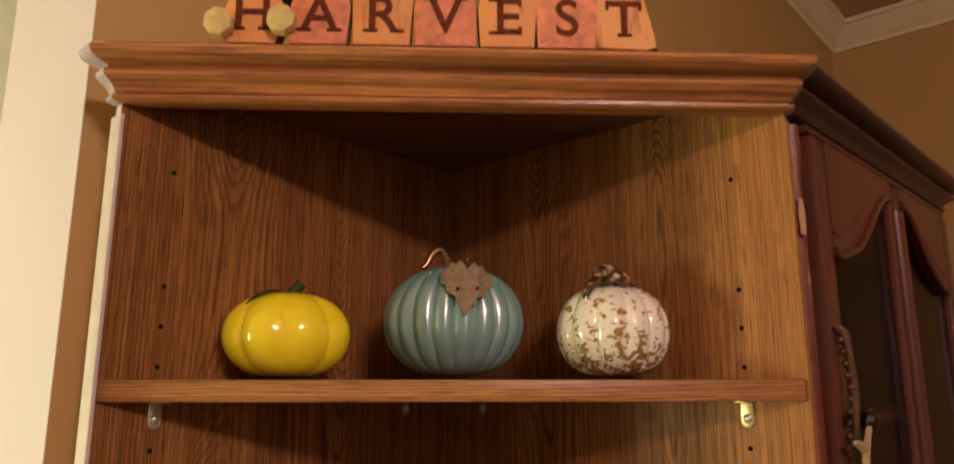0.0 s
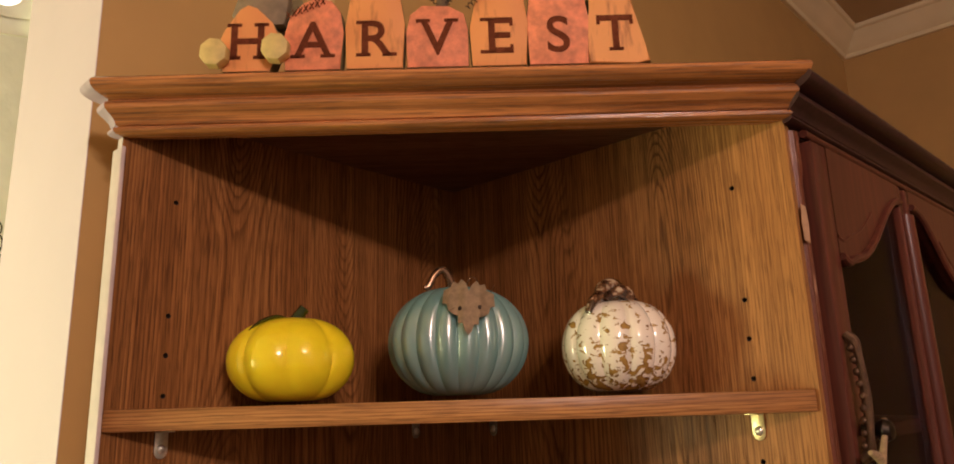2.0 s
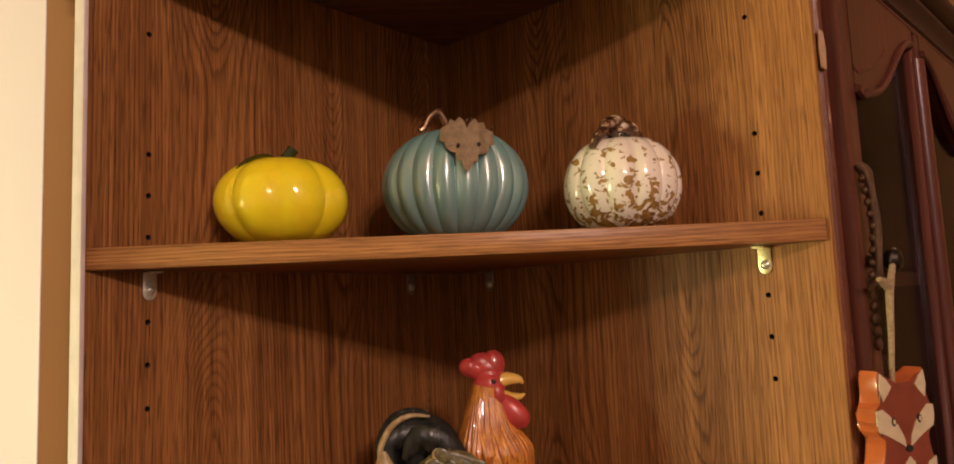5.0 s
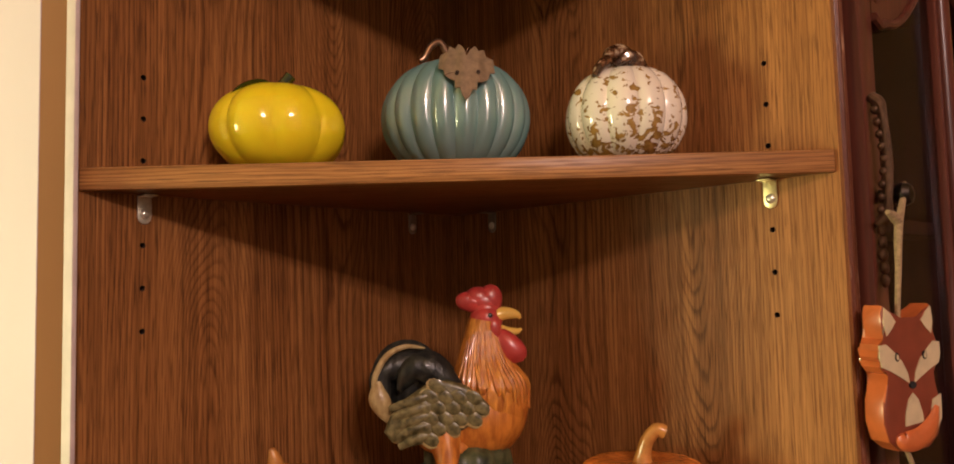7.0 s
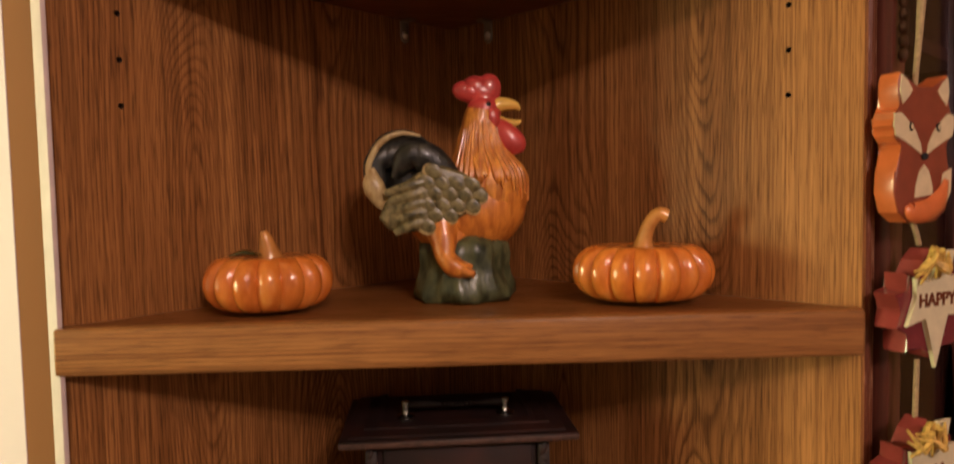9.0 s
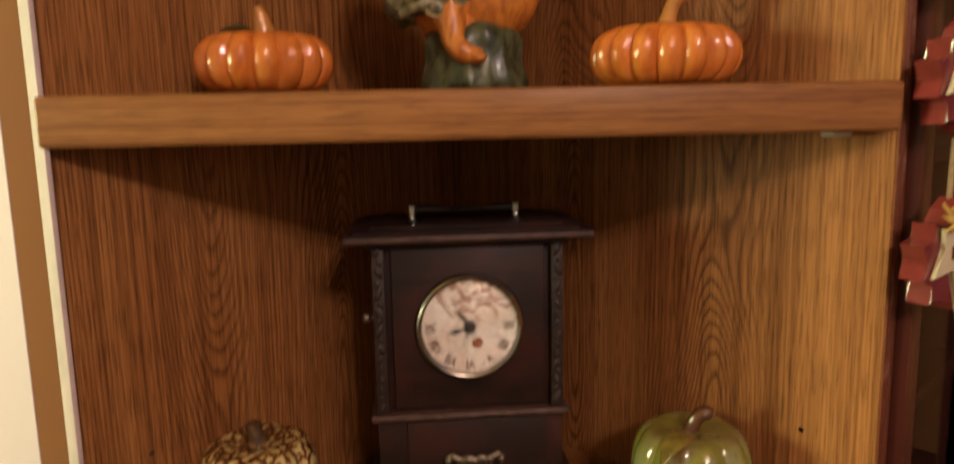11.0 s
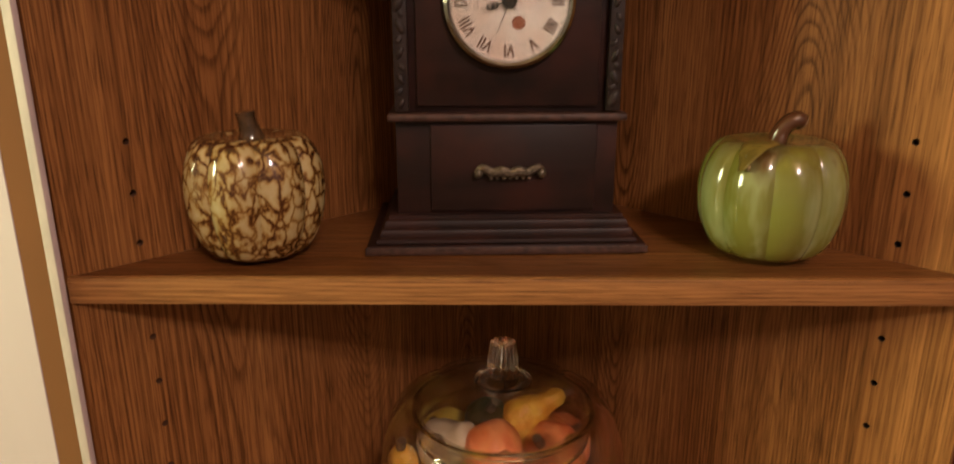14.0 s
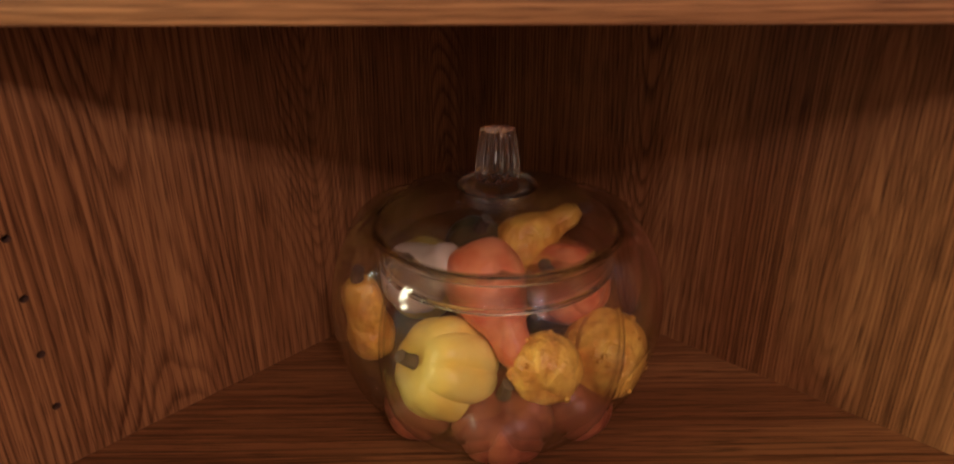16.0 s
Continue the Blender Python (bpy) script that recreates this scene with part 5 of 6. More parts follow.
part("dust_top", box(bmesh.new(), (0.004, FY - 0.008, 1.955), (CW, BACK - 0.004, 1.958)), mahogany, cab, smooth=0)
part("base", box(bmesh.new(), (0.0305, FY - 0.002, 0.0), (CW - 0.0185, FY + 0.028, 0.655), 0.003), mahogany, cab, "dark cabinet base front", smooth=0)


def post_prof(a, f):
    return 1 - 0.10 * (0.5 - 0.5 * math.cos(9 * a))


bm = lathe(bmesh.new(), [(0.0135, 0.60), (0.0135, 0.66), (0.0115, 0.675), (0.0115, 1.86), (0.0135, 1.875), (0.0135, 1.912)], 54, 0, post_prof)
part("corner_post", bm, cherry_post, cab, "reeded dark corner post with worn edge", pose(0.0165, FY + 0.0045, 0) @ Matrix.Diagonal((0.78, 0.78, 1, 1)))
# small pale patch on the front of the post
part("bare_spot", prism(bmesh.new(), [(-0.0030, 0.0), (0.0026, -0.003), (0.0034, 0.016), (0.0024, 0.033), (-0.0022, 0.036), (-0.0036, 0.018)], -0.0012, 0.0, 0.0004), plain("pale_tan_patch", (0.36, 0.20, 0.10), 0.6, vary=0.2, scale=120), cab, "small pale patch on the post", pose(0.0085, FY - 0.0048, 1.800, 0, 0, -38), smooth=20)


def arch_line(w, outer, inner, n=26):
    """Lower edge of a door's head: a level shoulder with a small hooked step, then a long ogee up to the meeting stile."""
    line = []
    for i in range(n + 1):
        t = i / n
        rise = max(0.0, (t - 0.10) / 0.90)
        z = 1.788 + 0.092 * (0.5 - 0.5 * math.cos(math.pi * rise ** 1.12)) - 0.006 * math.exp(-((t - 0.07) / 0.05) ** 2)
        line.append((outer + (w - outer - inner) * t, z))
    return line


def door_frame(w, z0, z1, outer, inner):
    """A door with one half of the arch in its head, in x, z; the hinge side at x = 0."""
    bm = bmesh.new()
    box(bm, (0, 0, z0), (outer, 0.018, z1), 0.002)
    box(bm, (w - inner, 0, z0), (w, 0.018, z1), 0.002)
    box(bm, (outer, 0, z0), (w - inner, 0.018, z0 + 0.07), 0.002)
    low = arch_line(w, outer, inner)
    for (xa, za), (xb, zb) in zip(low, low[1:]):
        vs = [bm.verts.new(p) for p in ((xa, 0, za), (xb, 0, zb), (xb, 0, z1), (xa, 0, z1), (xa, 0.018, za), (xb, 0.018, zb), (xb, 0.018, z1), (xa, 0.018, z1))]
        for q in ((0, 1, 2, 3), (5, 4, 7, 6), (4, 5, 1, 0), (3, 2, 6, 7)):
            bm.faces.new([vs[j] for j in q])
    bmesh.ops.remove_doubles(bm, verts=bm.verts[:], dist=1e-5)
    tube(bm, [(x, -0.001, z + 0.003) for x, z in low], [0.0045] * len(low), 8, steps=1)
    tube(bm, [(x, 0.001, z + 0.024 + 0.008 * math.sin(3.1 * i / len(low))) for i, (x, z) in enumerate(low)][:14], [0.0022] * 14, 8, steps=1)
    return bm


for n in range(2):
    wd = 0.2685
    seat = pose(0.0325, FY - 0.012, 0) if n == 0 else pose(CW - 0.0025, FY - 0.012, 0) @ Matrix.Diagonal((-1, 1, 1, 1))
    d = part("door", door_frame(wd, 0.665, 1.905, 0.036, 0.014), mahogany, cab, "dark cherry door with half an arch and glass", seat, smooth=30)
    g = part("pane", box(bmesh.new(), (0.028, 0.008, 0.73), (wd - 0.010, 0.011, 1.895)), pane_glass, d, "cabinet glass tinted to dim the inside", smooth=0)
    if n == 0:
        part("astragal", tube(bmesh.new(), [(wd + 0.002, 0.0, 0.67), (wd + 0.002, -0.001, 1.2), (wd + 0.002, -0.001, 1.6), (wd + 0.002, 0.0, 1.868)], [0.012] * 4, 14, flat=(1, 0.8)), mahogany, d, "rounded dark strip covering the meeting doors")
        part("knob", lathe(bmesh.new(), [(0.006, 0), (0.004, 0.006), (0.005, 0.010), (0.0095, 0.015), (0.0105, 0.020), (0.008, 0.025), (0.002, 0.027)], 20), iron, d, "round dark bronze knob", pose(0.024, -0.001, 1.624, 90))
        bm = tube(bmesh.new(), [(0, 0, 0.058), (0.002, -0.006, 0.050), (-0.001, -0.010, 0.035), (0.001, -0.011, 0.0), (-0.001, -0.010, -0.035), (0.002, -0.006, -0.050), (0, 0, -0.058)], [0.004, 0.0055, 0.0035, 0.0042, 0.0035, 0.0055, 0.004], 10)
        for q in range(9):
            blob(bm, (0, -0.009 + 0.0012 * abs(q - 4), -0.044 + 0.011 * q), (0.0055, 0.004, 0.0042), 0, (0, 0, 0), 10, 8)
        part("pull_handle", bm, pull_bronze, d, "ornate dark bronze door pull", pose(0.010, -0.002, 1.655))
        bm = bmesh.new()
        for q in range(5):
            blob(bm, (0.001 * (q % 2), -0.003, 1.550 + 0.011 * q), (0.0050 - 0.0006 * abs(q - 2), 0.004, 0.0064), 0, (0, 0, 0), 10, 8)
        part("pull_drop", bm, pull_bronze, d, "beaded drop below the door pull", pose(0.010, -0.002, 0))

# jug inside the cabinet
jug = thing("jug", "small wheat-coloured ceramic jug behind the cabinet glass", "jug", pose(0.16, -0.33, 1.62))
part("body", lathe(bmesh.new(), [(0.028, 0), (0.034, 0.004), (0.043, 0.03), (0.042, 0.055), (0.030, 0.085), (0.020, 0.105), (0.024, 0.125), (0.026, 0.128)], 32), glaze("wheat_glaze", (0.45, 0.33, 0.14), 0.3, 0.3), jug)
part("handle", tube(bmesh.new(), [(0.022, 0, 0.115), (0.045, 0, 0.105), (0.055, 0, 0.08), (0.042, 0, 0.05)], [0.005] * 4, 10), glaze("wheat_glaze_handle", (0.42, 0.28, 0.11), 0.3, 0.3), jug)

# ---- hanging wooden ornaments ----
fox_mats = [plain("rust_brown_paint", (0.22, 0.045, 0.020), 0.42, vary=0.12, scale=60, coat=0.15), plain("orange_painted_edge", (0.56, 0.14, 0.035), 0.30, vary=0.12, scale=60, coat=0.4),
            plain("cream_paint", (0.60, 0.48, 0.30), 0.5, vary=0.1, scale=90), black_felt]
TURN = -24
fox = thing("fox_ornament", "painted wooden fox ornament hanging on the dark cabinet door", "ornament", pose(0.024, -0.4962, 1.4705, 0, 0, TURN) @ pose(0, 0.008, 0) @ Matrix.Diagonal((0.95, 1.0, 0.955, 1)))
bm = bmesh.new()
half = [(0, -0.0615), (-0.018, -0.0605), (-0.030, -0.052), (-0.0355, -0.036), (-0.0345, -0.018), (-0.029, -0.004), (-0.0245, 0.004), (-0.032, 0.006), (-0.0365, 0.011), (-0.034, 0.0155), (-0.0385, 0.019),
        (-0.0355, 0.0245), (-0.0365, 0.030), (-0.0285, 0.034), (-0.0315, 0.044), (-0.0315, 0.056), (-0.029, 0.0625)]
outline = half + [(-0.020, 0.0570), (-0.010, 0.0490), (0.010, 0.0490), (0.020, 0.0570)] + [(-x, z) for x, z in half[:0:-1]]
outline = [(x + 0.002, z) for x, z in outline]
prism(bm, outline, -0.013, 0.006, 0.0025, 0, 3)
for f in bm.faces:
    if f.calc_center_median().y > -0.0122:
        f.material_index = 1
part("block", bm, fox_mats[:2], fox, "thick rust-brown fox with orange edges", smooth=30)


def inlay(name, pts, mi, label="", y=-0.0136):
    """A thin painted patch on the front of the block."""
    part(name, prism(bmesh.new(), [(x + 0.002, z) for x, z in pts], y, -0.0125), fox_mats[mi], fox, label, smooth=0)


for s in (-1, 1):
    inlay("cheek", [(s * x, z) for x, z in ((0.0370, 0.029), (0.0375, 0.019), (0.0350, 0.011), (0.024, 0.0065), (0.011, 0.000), (0.003, -0.0045), (0.0045, 0.004), (0.011, 0.015), (0.021, 0.024), (0.029, 0.030))], 2, "cream painted cheek")
    inlay("inner_ear", [(s * x, z) for x, z in ((0.0285, 0.0605), (0.0305, 0.048), (0.0275, 0.0365), (0.0205, 0.0425), (0.0155, 0.0485), (0.022, 0.056))], 2, "cream painted ear")
    inlay("eye", [(s * 0.0170 + 0.0026 * math.cos(q * math.pi / 4), 0.0185 + 0.0038 * math.sin(q * math.pi / 4)) for q in range(8)], 3, "black painted eye", -0.0142)
    inlay("eye_glint", [(s * 0.0170 + 0.0014 * math.cos(q * math.pi / 4), 0.0185 + 0.0024 * math.sin(q * math.pi / 4)) for q in range(8)], 2, "", -0.0146)
inlay("nose", [(0.0042 * math.cos(q * math.pi / 4), -0.0058 + 0.0032 * math.sin(q * math.pi / 4)) for q in range(8)], 3, "black painted nose", -0.0144)
inlay("chest", [(0, -0.0125), (0.006, -0.018), (0.0105, -0.030), (0.0115, -0.038), (-0.0115, -0.040), (-0.0105, -0.030), (-0.006, -0.018)], 2, "cream painted chest")
inlay("tail_tip", [(0.024, -0.020), (0.035, -0.016), (0.0345, -0.036), (0.028, -0.046), (0.020, -0.036)], 2, "cream painted tail tip")
part("tail", tube(bmesh.new(), [(-0.018, -0.0135, -0.046), (-0.014, -0.0145, -0.0515), (0.004, -0.0145, -0.051), (0.020, -0.0145, -0.042), (0.030, -0.014, -0.026)], [0.004, 0.008, 0.0095, 0.0085, 0.003], 10, 0, (1, 0.4)), fox_mats[1], fox, "raised orange tail")
leaf_red = plain("dark_red_gloss_paint", (0.17, 0.022, 0.030), 0.22, vary=0.15, scale=60, coat=0.5)
# leaf sides a brighter red, their reflections put into the colour
leaf_edge_lit = plain("red_gloss_paint_lit_edge", (0.25, 0.045, 0.038), 0.16, vary=0.12, scale=60, coat=0.7)
tag_cream = plain("cream_painted_tag", (0.62, 0.54, 0.36), 0.5, vary=0.08, scale=90)
raffia = plain("yellow_raffia", (0.55, 0.34, 0.07), 0.55, vary=0.4, scale=250)
jute = plain("jute_twine", (0.36, 0.24, 0.13), 0.85, vary=0.3, scale=400, bump=0.5)
lobes = [(0, -0.052), (-0.012, -0.040), (-0.034, -0.044), (-0.030, -0.026), (-0.046, -0.022), (-0.038, -0.006), (-0.048, 0.008), (-0.030, 0.010), (-0.034, 0.026), (-0.016, 0.020), (-0.012, 0.036)]
for n, (zc, words) in enumerate(((1.350, "HAPPY"), (1.213, ""))):
    o = thing("leaf_ornament", "dark red wooden leaf ornament with cream star tag and raffia", "ornament", pose(0.030 - 0.006 * n, -0.4980, zc, 0, 0, TURN), "leaf ornaments")
    out = lobes + [(0, 0.046)] + [(-x, z) for x, z in lobes[:0:-1]]
    bm = prism(bmesh.new(), [(x * 0.90, z * 0.90) for x, z in out], -0.011, 0.009, 0.002)
    for f in bm.faces:
        if f.calc_center_median().y > -0.0102:
            f.material_index = 1
    part("leaf", bm, [leaf_red, leaf_edge_lit], o, "thick glossy dark red wooden leaf", smooth=30)
    star = [(0.0, -0.054), (-0.0125, -0.012), (-0.034, -0.018), (-0.023, 0.004), (-0.025, 0.020), (-0.008, 0.015), (0.006, 0.040), (0.022, 0.040), (0.014, 0.018), (0.028, 0.020), (0.027, 0.004), (0.036, -0.014), (0.0130, -0.011)]
    tag = part("tag", prism(bmesh.new(), star, -0.0155, -0.0115, 0.0008), tag_cream, o, "cream star-shaped wooden tag", smooth=0)
    if words:
        me = text_mesh(words, 0.0145, 0.0003, "lettering", 0.0004)
        me.materials.append(letter_ink)
        ob = new("lettering", me)
        ob.parent = tag
        ob.matrix_local = pose(0, -0.0158, 0.001, 90)
        tagged(ob, "dark painted lettering")
    else:
        bm = bmesh.new()
        for q in range(4):
            box(bm, (-0.016 + 0.0085 * q, -0.0159, -0.004), (-0.0125 + 0.0085 * q, -0.0154, 0.006))
        part("lettering", bm, letter_ink, tag, "dark painted marks", smooth=0)
    bm = bmesh.new()
    rng = random.Random(n + 4)
    for q in range(16):
        a = rng.uniform(-1.3, 1.3)
        tube(bm, [(0, -0.017, 0.030), (0.010 * math.sin(a), -0.021 - rng.uniform(0, 0.006), 0.028 + 0.012 * math.cos(a * 2)), (0.024 * math.sin(a), -0.018, 0.022 + rng.uniform(-0.012, 0.016))], [0.0022, 0.0026, 0.0010], 6, steps=3)
    part("raffia_bow", bm, raffia, o, "yellow raffia bow", pose(-0.012, 0.0, 0.004))
tw = thing("jute_twine", "knotted jute twine hanging from the cabinet knob", "twine", pose(0.05, -0.49, 1.2))
for pts, rad in (([(0.057, -0.4985, 1.634), (0.050, -0.499, 1.624), (0.034, -0.497, 1.595), (0.029, -0.496, 1.56), (0.021, -0.4953, 1.526), (0.022, -0.4945, 1.512)], [0.0022, 0.0024, 0.0034, 0.0026, 0.0022, 0.0022]),
                 ([(0.036, -0.497, 1.597), (0.028, -0.495, 1.604), (0.019, -0.493, 1.607)], [0.0034, 0.0040, 0.0022]),
                 ([(0.021, -0.4953, 1.412), (0.025, -0.497, 1.403), (0.029, -0.498, 1.394)], [0.0022] * 3),
                 ([(0.029, -0.498, 1.300), (0.026, -0.498, 1.27), (0.024, -0.498, 1.245)], [0.0022] * 3)):
    part("strand", tube(bmesh.new(), pts, rad, 8), jute, tw, "", pose(-0.05, 0.49, -1.2))

# ---- glass pumpkin jar with gourds ----
JAR = at(-0.0095, 0.110, Z_BOT)


def jar_wave(a, f):
    return 1 - 0.085 * (1 - abs(math.sin(4 * a)) ** 0.30)


def shell(prof, inner, n=96):
    """A closed glass wall: up the outside, down the inside."""
    return lathe(bmesh.new(), prof + inner, n, 0, jar_wave, True)


jar = thing("glass_pumpkin_jar", "clear glass pumpkin-shaped jar with lid, filled with gourds", "jar", JAR)
outer = smooth_path([(0.010, 0.0), (0.055, 0.0), (0.075, 0.004), (0.098, 0.028), (0.1100, 0.062), (0.1125, 0.088), (0.1085, 0.112), (0.0995, 0.132), (0.0905, 0.1410), (0.0835, 0.1400), (0.0805, 0.1345)], 4)
inner = [(r - 0.0035 if r > 0.02 else 0.002, z + (0.004 if z < 0.03 else 0.0) - (0.0030 if z > 0.125 else 0.0)) for r, z in outer][::-1]
thin_glass = Mat("thin_clear_glass", 0.02)
see = thin_glass.node("ShaderNodeBsdfTransparent", Color=(0.995, 0.99, 0.98, 1))
shine = thin_glass.node("ShaderNodeBsdfGlossy", Roughness=0.018)
lay = thin_glass.node("ShaderNodeLayerWeight", Blend=0.5)
fres = thin_glass.math("ADD", thin_glass.math("MULTIPLY", thin_glass.math("POWER", lay.outputs["Facing"], 2.3), 1.0), 0.024)
both = thin_glass.t.nodes.new("ShaderNodeMixShader")
thin_glass.link(fres, both.inputs[0])
thin_glass.link(see.outputs[0], both.inputs[1])
thin_glass.link(shine.outputs[0], both.inputs[2])
thin_glass.b.inputs["Transmission Weight"].default_value = 1.0
thin_glass.b.inputs["IOR"].default_value = 1.40
thin_glass.colour((0.98, 0.97, 0.94))
blend = thin_glass.t.nodes.new("ShaderNodeMixShader")
blend.inputs[0].default_value = 0.06
thin_glass.link(both.outputs[0], blend.inputs[1])
thin_glass.link(thin_glass.b.outputs[0], blend.inputs[2])
thin_glass.link(blend.outputs[0], thin_glass.t.nodes["Material Output"].inputs["Surface"])
thin_glass = thin_glass.m
b = part("jar_body", shell([tuple(p) for p in outer], [tuple(p) for p in inner]), thin_glass, jar, "clear lobed glass jar", smooth=60)
b.visible_shadow = False
ring = lathe(bmesh.new(), [(0.0790, 0.1320), (0.0812, 0.1312), (0.0826, 0.1335), (0.0820, 0.1368), (0.0800, 0.1375), (0.0788, 0.1350), (0.0790, 0.1320)], 72, 0, None, False)
rr = part("rim", ring, clear_glass, jar, "thick rolled clear glass rim", smooth=60)
rr.visible_shadow = False
lo = smooth_path([(0.0778, 0.1370), (0.0788, 0.1385), (0.0772, 0.1405), (0.0700, 0.1450), (0.0580, 0.1505), (0.0420, 0.1550), (0.0260, 0.1580), (0.0150, 0.1585)], 4)
li = [(max(0.004, r - 0.003), z - 0.003) for r, z in lo][::-1]
b = part("lid", lathe(bmesh.new(), [(0.0755, 0.1120), (0.0775, 0.1118), (0.0780, 0.1150), (0.0778, 0.1360)] + [tuple(p) for p in lo[1:]] + [tuple(p) for p in li[:-2]] + [(0.0750, 0.1360), (0.0750, 0.1150)], 96, 0, lambda a, f: 1 - 0.018 * (1 - abs(math.sin(4 * a)) ** 0.55), True), thin_glass, jar, "clear domed glass lid with a deep collar", smooth=60)
b.visible_shadow = False
bm = lathe(bmesh.new(), [(0.012, 0.1535), (0.0175, 0.1545), (0.0185, 0.1585), (0.0235, 0.1600), (0.0262, 0.1622), (0.0225, 0.1655), (0.0140, 0.1680), (0.0150, 0.1720), (0.0138, 0.1830), (0.0124, 0.1930), (0.0112, 0.1990), (0.006, 0.2005)], 72, 0,
           lambda a, f: 1 - (0.15 * (0.5 + 0.5 * math.cos(12 * a)) if f > 0.55 else 0))
ring = lathe(bmesh.new(), [(0.0748, 0.1110), (0.0772, 0.1102), (0.0786, 0.1120), (0.0778, 0.1142), (0.0752, 0.1138), (0.0748, 0.1110)], 72, 0, None, False)
rl = part("lid_lip", ring, clear_glass, b, "thick lower lip of the lid collar", smooth=60)
rl.visible_shadow = False
kn = part("lid_knob", bm, clear_glass, b, "ribbed clear glass stem knob", smooth=60)
kn.visible_shadow = False


def skin(name, a, b, scale=30.0, bump=0.35):
    k = Mat(name, 0.42)
    f = k.noise(k.coords(), scale, 4.0)
    k.colour(k.ramp(f, [(0.35, a), (0.68, b)]))
    if bump:
        k.bump(k.noise(k.coords(), 90, 3.0), bump, 0.004)
    return k.m


yel = skin("pale_yellow_gourd_skin", (0.97, 0.68, 0.05), (1.0, 0.84, 0.18))
amb = skin("orange_yellow_warty_skin", (0.62, 0.24, 0.012), (0.95, 0.58, 0.055), 60, 1.4)
pnk = skin("pink_red_gourd_skin", (0.60, 0.11, 0.025), (0.78, 0.30, 0.10), 55, 0.7)
red = skin("dark_red_gourd_skin", (0.20, 0.045, 0.015), (0.38, 0.11, 0.035), 50)
wht = skin("cream_gourd_skin", (0.55, 0.42, 0.27), (0.66, 0.54, 0.38), 40)
grn = skin("dark_green_gourd_skin", (0.03, 0.035, 0.012), (0.09, 0.07, 0.02), 40)
cork = plain("dried_stem", (0.085, 0.06, 0.03), 0.8, vary=0.4, scale=200, bump=0.5)


def small_gourd(label, mat, c, r, h, ribs, deep, rot=(0, 0, 0), neck=0.0, warts=0, seed=0):
    m = JAR @ pose(c[0], c[1], c[2], *rot) @ Matrix.Translation((0, 0, -h / 2))
    o = thing("gourd", label, "gourd", m, "gourds in the jar")
    if neck:
        prof = smooth_path([(0.004, 0.0), (r * 0.75, h * 0.06), (r, h * 0.28), (r * 0.8, h * 0.52), (r * neck, h * 0.72), (r * neck * 0.9, h * 0.9), (r * neck * 0.5, h)], 4)
        bm = lathe(bmesh.new(), [tuple(p) for p in prof], 40, 0, lambda a, f: 1 - deep * (1 - abs(math.sin(ribs * a / 2)) ** 0.7))
    else:
        bm = gourd(bmesh.new(), r, r, h, ribs, deep, 0.62, 0.14, 0.7, n=80, m=24)
    rng = random.Random(seed)
    for _ in range(warts):
        a, z = rng.uniform(0, 6.28), rng.uniform(0.15, 0.85)
        rr = r * math.sin(math.pi * (0.04 + 0.94 * z)) ** 0.62
        blob(bm, (rr * math.cos(a) * 0.97, rr * math.sin(a) * 0.97, h * (0.5 - 0.5 * math.cos(math.pi * z))), (0.0019,) * 3, 0, (0, 0, 0), 8, 6)
    part("skin", bm, mat, o)
    part("stem", tube(bmesh.new(), [(0, 0, h * 0.90), (0.001, 0, h + 0.003), (0.003, 0, h + 0.009)], [0.0055, 0.0042, 0.0045], 8), cork, o, "dried dark stem")


small_gourd("pale yellow ribbed gourd with a dark stem inside the jar", yel, (-0.0336, -0.050, 0.0554), 0.0345, 0.058, 8, 0.12, (25, -58, 0))
small_gourd("pink-red pear-shaped gourd lying inside the jar", pnk, (-0.0024, -0.041, 0.0972), 0.0265, 0.084, 8, 0.05, (136, 0, 33), 0.50)
small_gourd("orange warty gourd inside the jar", amb, (0.028, -0.064, 0.0646), 0.0235, 0.038, 8, 0.08, (-78, 20, 0), warts=14, seed=2)
small_gourd("orange-yellow warty gourd inside the jar", amb, (0.0700, -0.036, 0.0560), 0.0285, 0.056, 8, 0.06, (-60, 50, 0), warts=20, seed=3)
small_gourd("orange and yellow long gourd inside the jar", amb, (-0.0865, -0.022, 0.0770), 0.0165, 0.062, 7, 0.06, (8, -8, 0), 0.8)
small_gourd("dark red round gourd at the bottom of the jar", red, (0.002, -0.062, 0.028), 0.034, 0.050, 10, 0.06, (20, 0, 0))
small_gourd("cream gourd inside the jar", wht, (-0.0461, -0.014, 0.106), 0.025, 0.060, 8, 0.05, (30, 50, 0), 0.6)
small_gourd("pink-red gourd inside the jar", pnk, (0.046, -0.006, 0.092), 0.028, 0.048, 8, 0.07, (30, -40, 0))
small_gourd("dark green gourd inside the jar", grn, (-0.014, 0.018, 0.108), 0.022, 0.042, 8, 0.07, (20, 10, 0))
small_gourd("orange-yellow gourd with a curved neck inside the jar", amb, (0.030, 0.020, 0.118), 0.020, 0.066, 8, 0.05, (0, 66, 20), 0.5)
small_gourd("dark red gourd at the bottom of the jar", red, (0.050, -0.048, 0.026), 0.026, 0.040, 9, 0.06, (0, 30, 0))
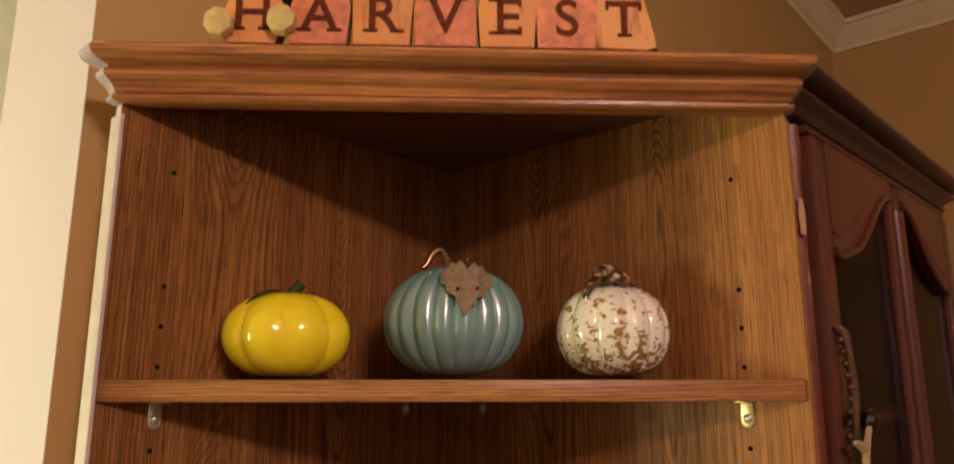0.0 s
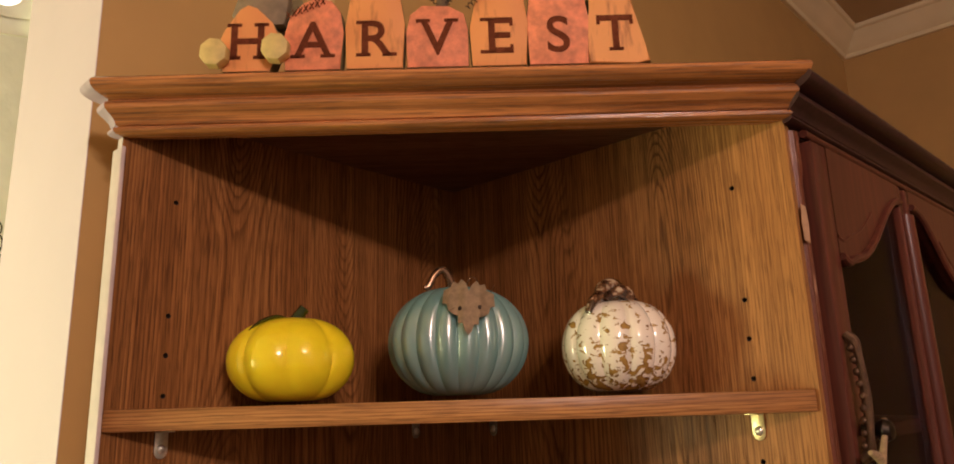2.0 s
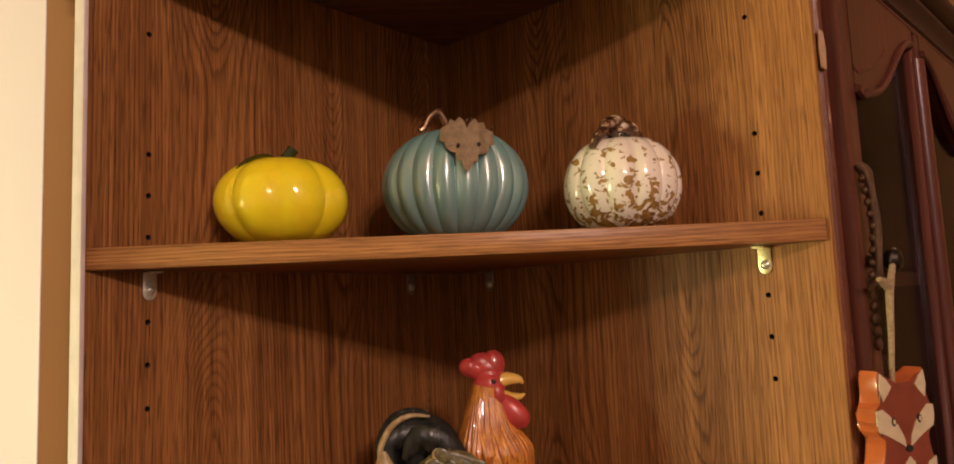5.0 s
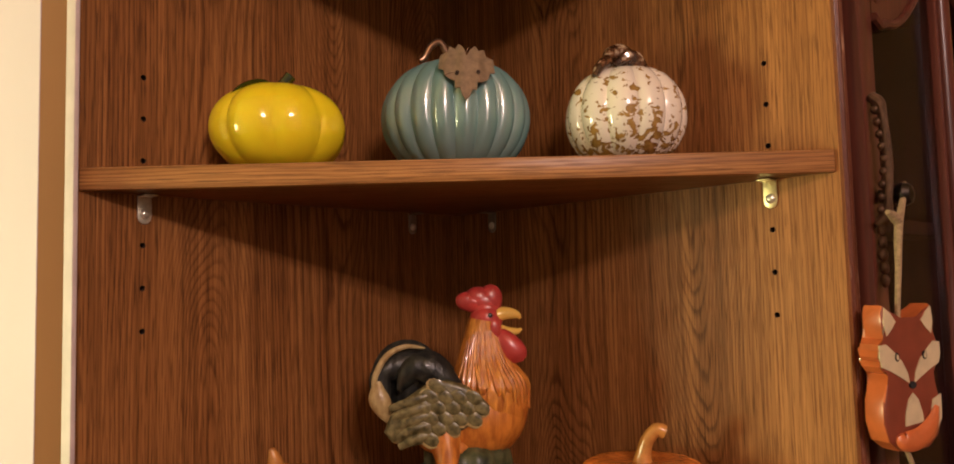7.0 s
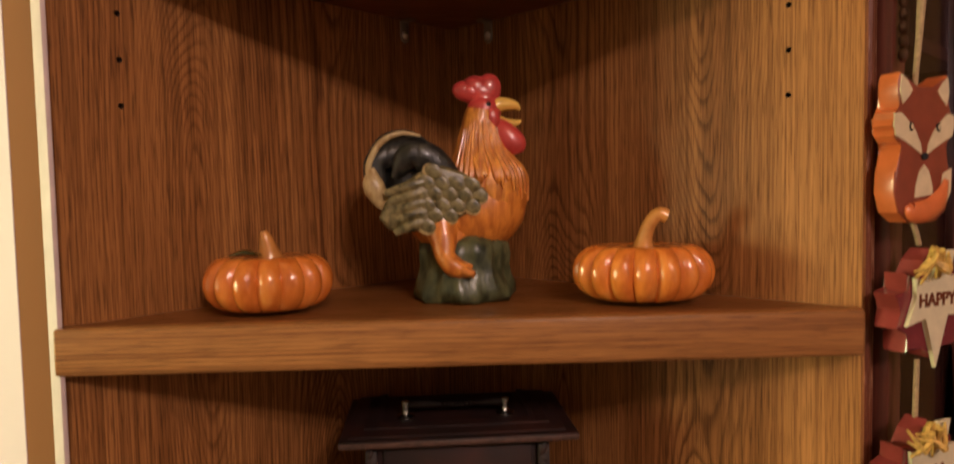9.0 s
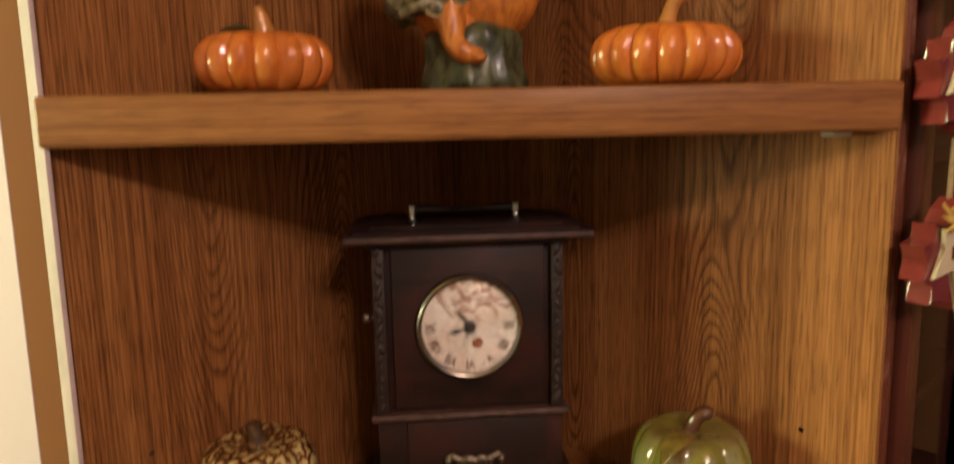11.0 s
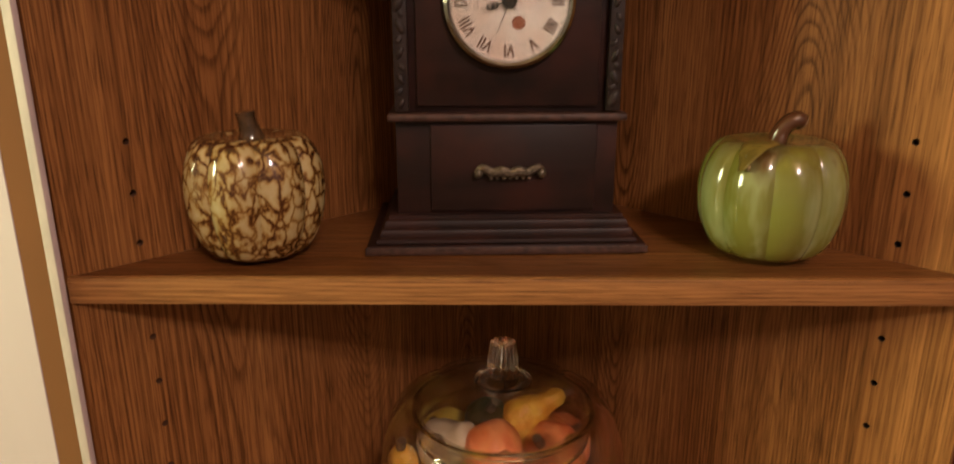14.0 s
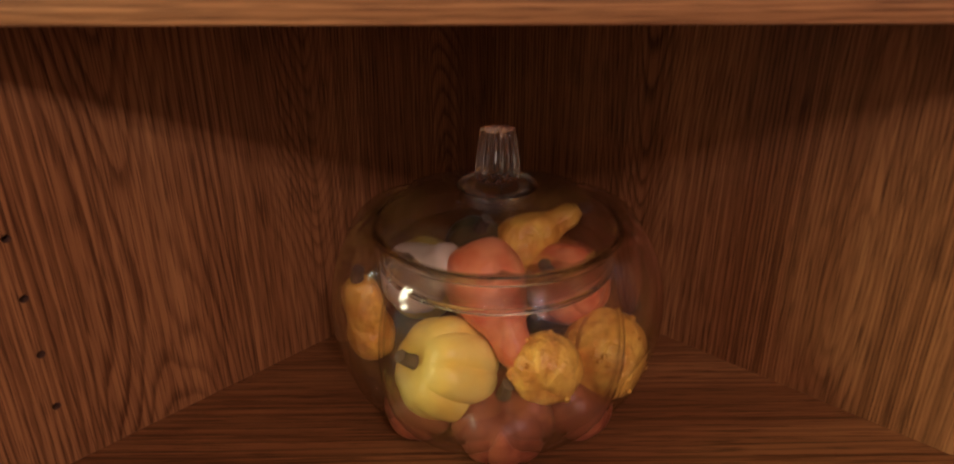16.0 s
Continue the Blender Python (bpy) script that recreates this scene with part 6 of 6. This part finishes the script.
small_gourd("dark red gourd inside the jar", red, (-0.050, -0.044, 0.024), 0.026, 0.040, 9, 0.06, (0, -20, 0))
small_gourd("orange gourd inside the jar", amb, (0.000, 0.050, 0.060), 0.036, 0.060, 9, 0.07, (10, 0, 0))
small_gourd("pale yellow gourd inside the jar", yel, (-0.052, 0.046, 0.070), 0.032, 0.052, 9, 0.08, (20, -30, 0))
small_gourd("pink-red gourd inside the jar", pnk, (0.058, 0.046, 0.066), 0.032, 0.052, 9, 0.08, (20, 30, 0))

# ---- the next room, seen past the wall end ----
frame_dark = plain("black_painted_frame", (0.018, 0.015, 0.013), 0.4, vary=0.2, scale=60)
mirror_mat = Mat("mirror", 0.02, 1.0).colour((0.88, 0.88, 0.88)).m
mir = thing("wall_mirror", "large mirror in a flat black frame on the plaster wall", "mirror", pose(-0.25, 2.198, 0))
for name, lo, hi in (("frame_rail", (-0.6, -0.03, 2.13), (0.6, 0.0, 2.20)), ("frame_rail", (-0.6, -0.03, 0.90), (0.6, 0.0, 0.97)), ("frame_stile", (-0.6, -0.03, 0.971), (-0.53, 0.0, 2.129)), ("frame_stile", (0.53, -0.03, 0.971), (0.6, 0.0, 2.129))):
    part(name, box(bmesh.new(), lo, hi, 0.003), frame_dark, mir, smooth=0)
part("mirror_glass", box(bmesh.new(), (-0.53, -0.012, 0.97), (0.53, -0.004, 2.13)), mirror_mat, mir, "plain mirror glass", smooth=0)
pend = thing("hanging_lamp", "white bowl lamp with a round bulb and dark swag chain", "lamp", pose(-0.432, 0.69, 2.405))
k = Mat("lit_frosted_bulb", 0.3)
k.b.inputs["Emission Color"].default_value = (1.0, 0.86, 0.66, 1)
k.b.inputs["Emission Strength"].default_value = 2.2
bulb_mat = k.m
shade_mat = plain("white_frosted_shade", (0.80, 0.74, 0.62), 0.4, vary=0.05, scale=20)
part("bulb", blob(bmesh.new(), (0, 0, 0), (0.03, 0.03, 0.032), 0, (0, 0, 0), 24, 16), bulb_mat, pend, "round glowing bulb")
part("socket", lathe(bmesh.new(), [(0.014, 0.028), (0.016, 0.05), (0.02, 0.065)], 20), shade_mat, pend)
part("shade", lathe(bmesh.new(), [(0.095, -0.045), (0.10, -0.045), (0.098, -0.01), (0.085, 0.03), (0.05, 0.062), (0.02, 0.07), (0.02, 0.067), (0.048, 0.058), (0.081, 0.028), (0.094, -0.01)], 40, caps=False), shade_mat, pend, "white bowl shade")
part("rod", tube(bmesh.new(), [(0, 0, 0.068), (0, 0, 0.25), (0, 0, CEIL - 2.405)], [0.006] * 3, 8), shade_mat, pend)
chain = thing("swag_chain", "dark metal swag chain hanging from the ceiling", "chain", pose(-0.722, 0.70, CEIL))
for q in range(57):
    pts = [(0.0075 * math.cos(t * math.pi / 5), 0, 0.013 * math.sin(t * math.pi / 5)) for t in range(11)]
    part("link", tube(bmesh.new(), pts, [0.0013] * 11, 6, steps=2), iron, chain, "", pose(0.28 * 0.0215 * q, 0, -0.0135 - 0.0215 * q, 0, 16, 90 * (q % 2) + 20))
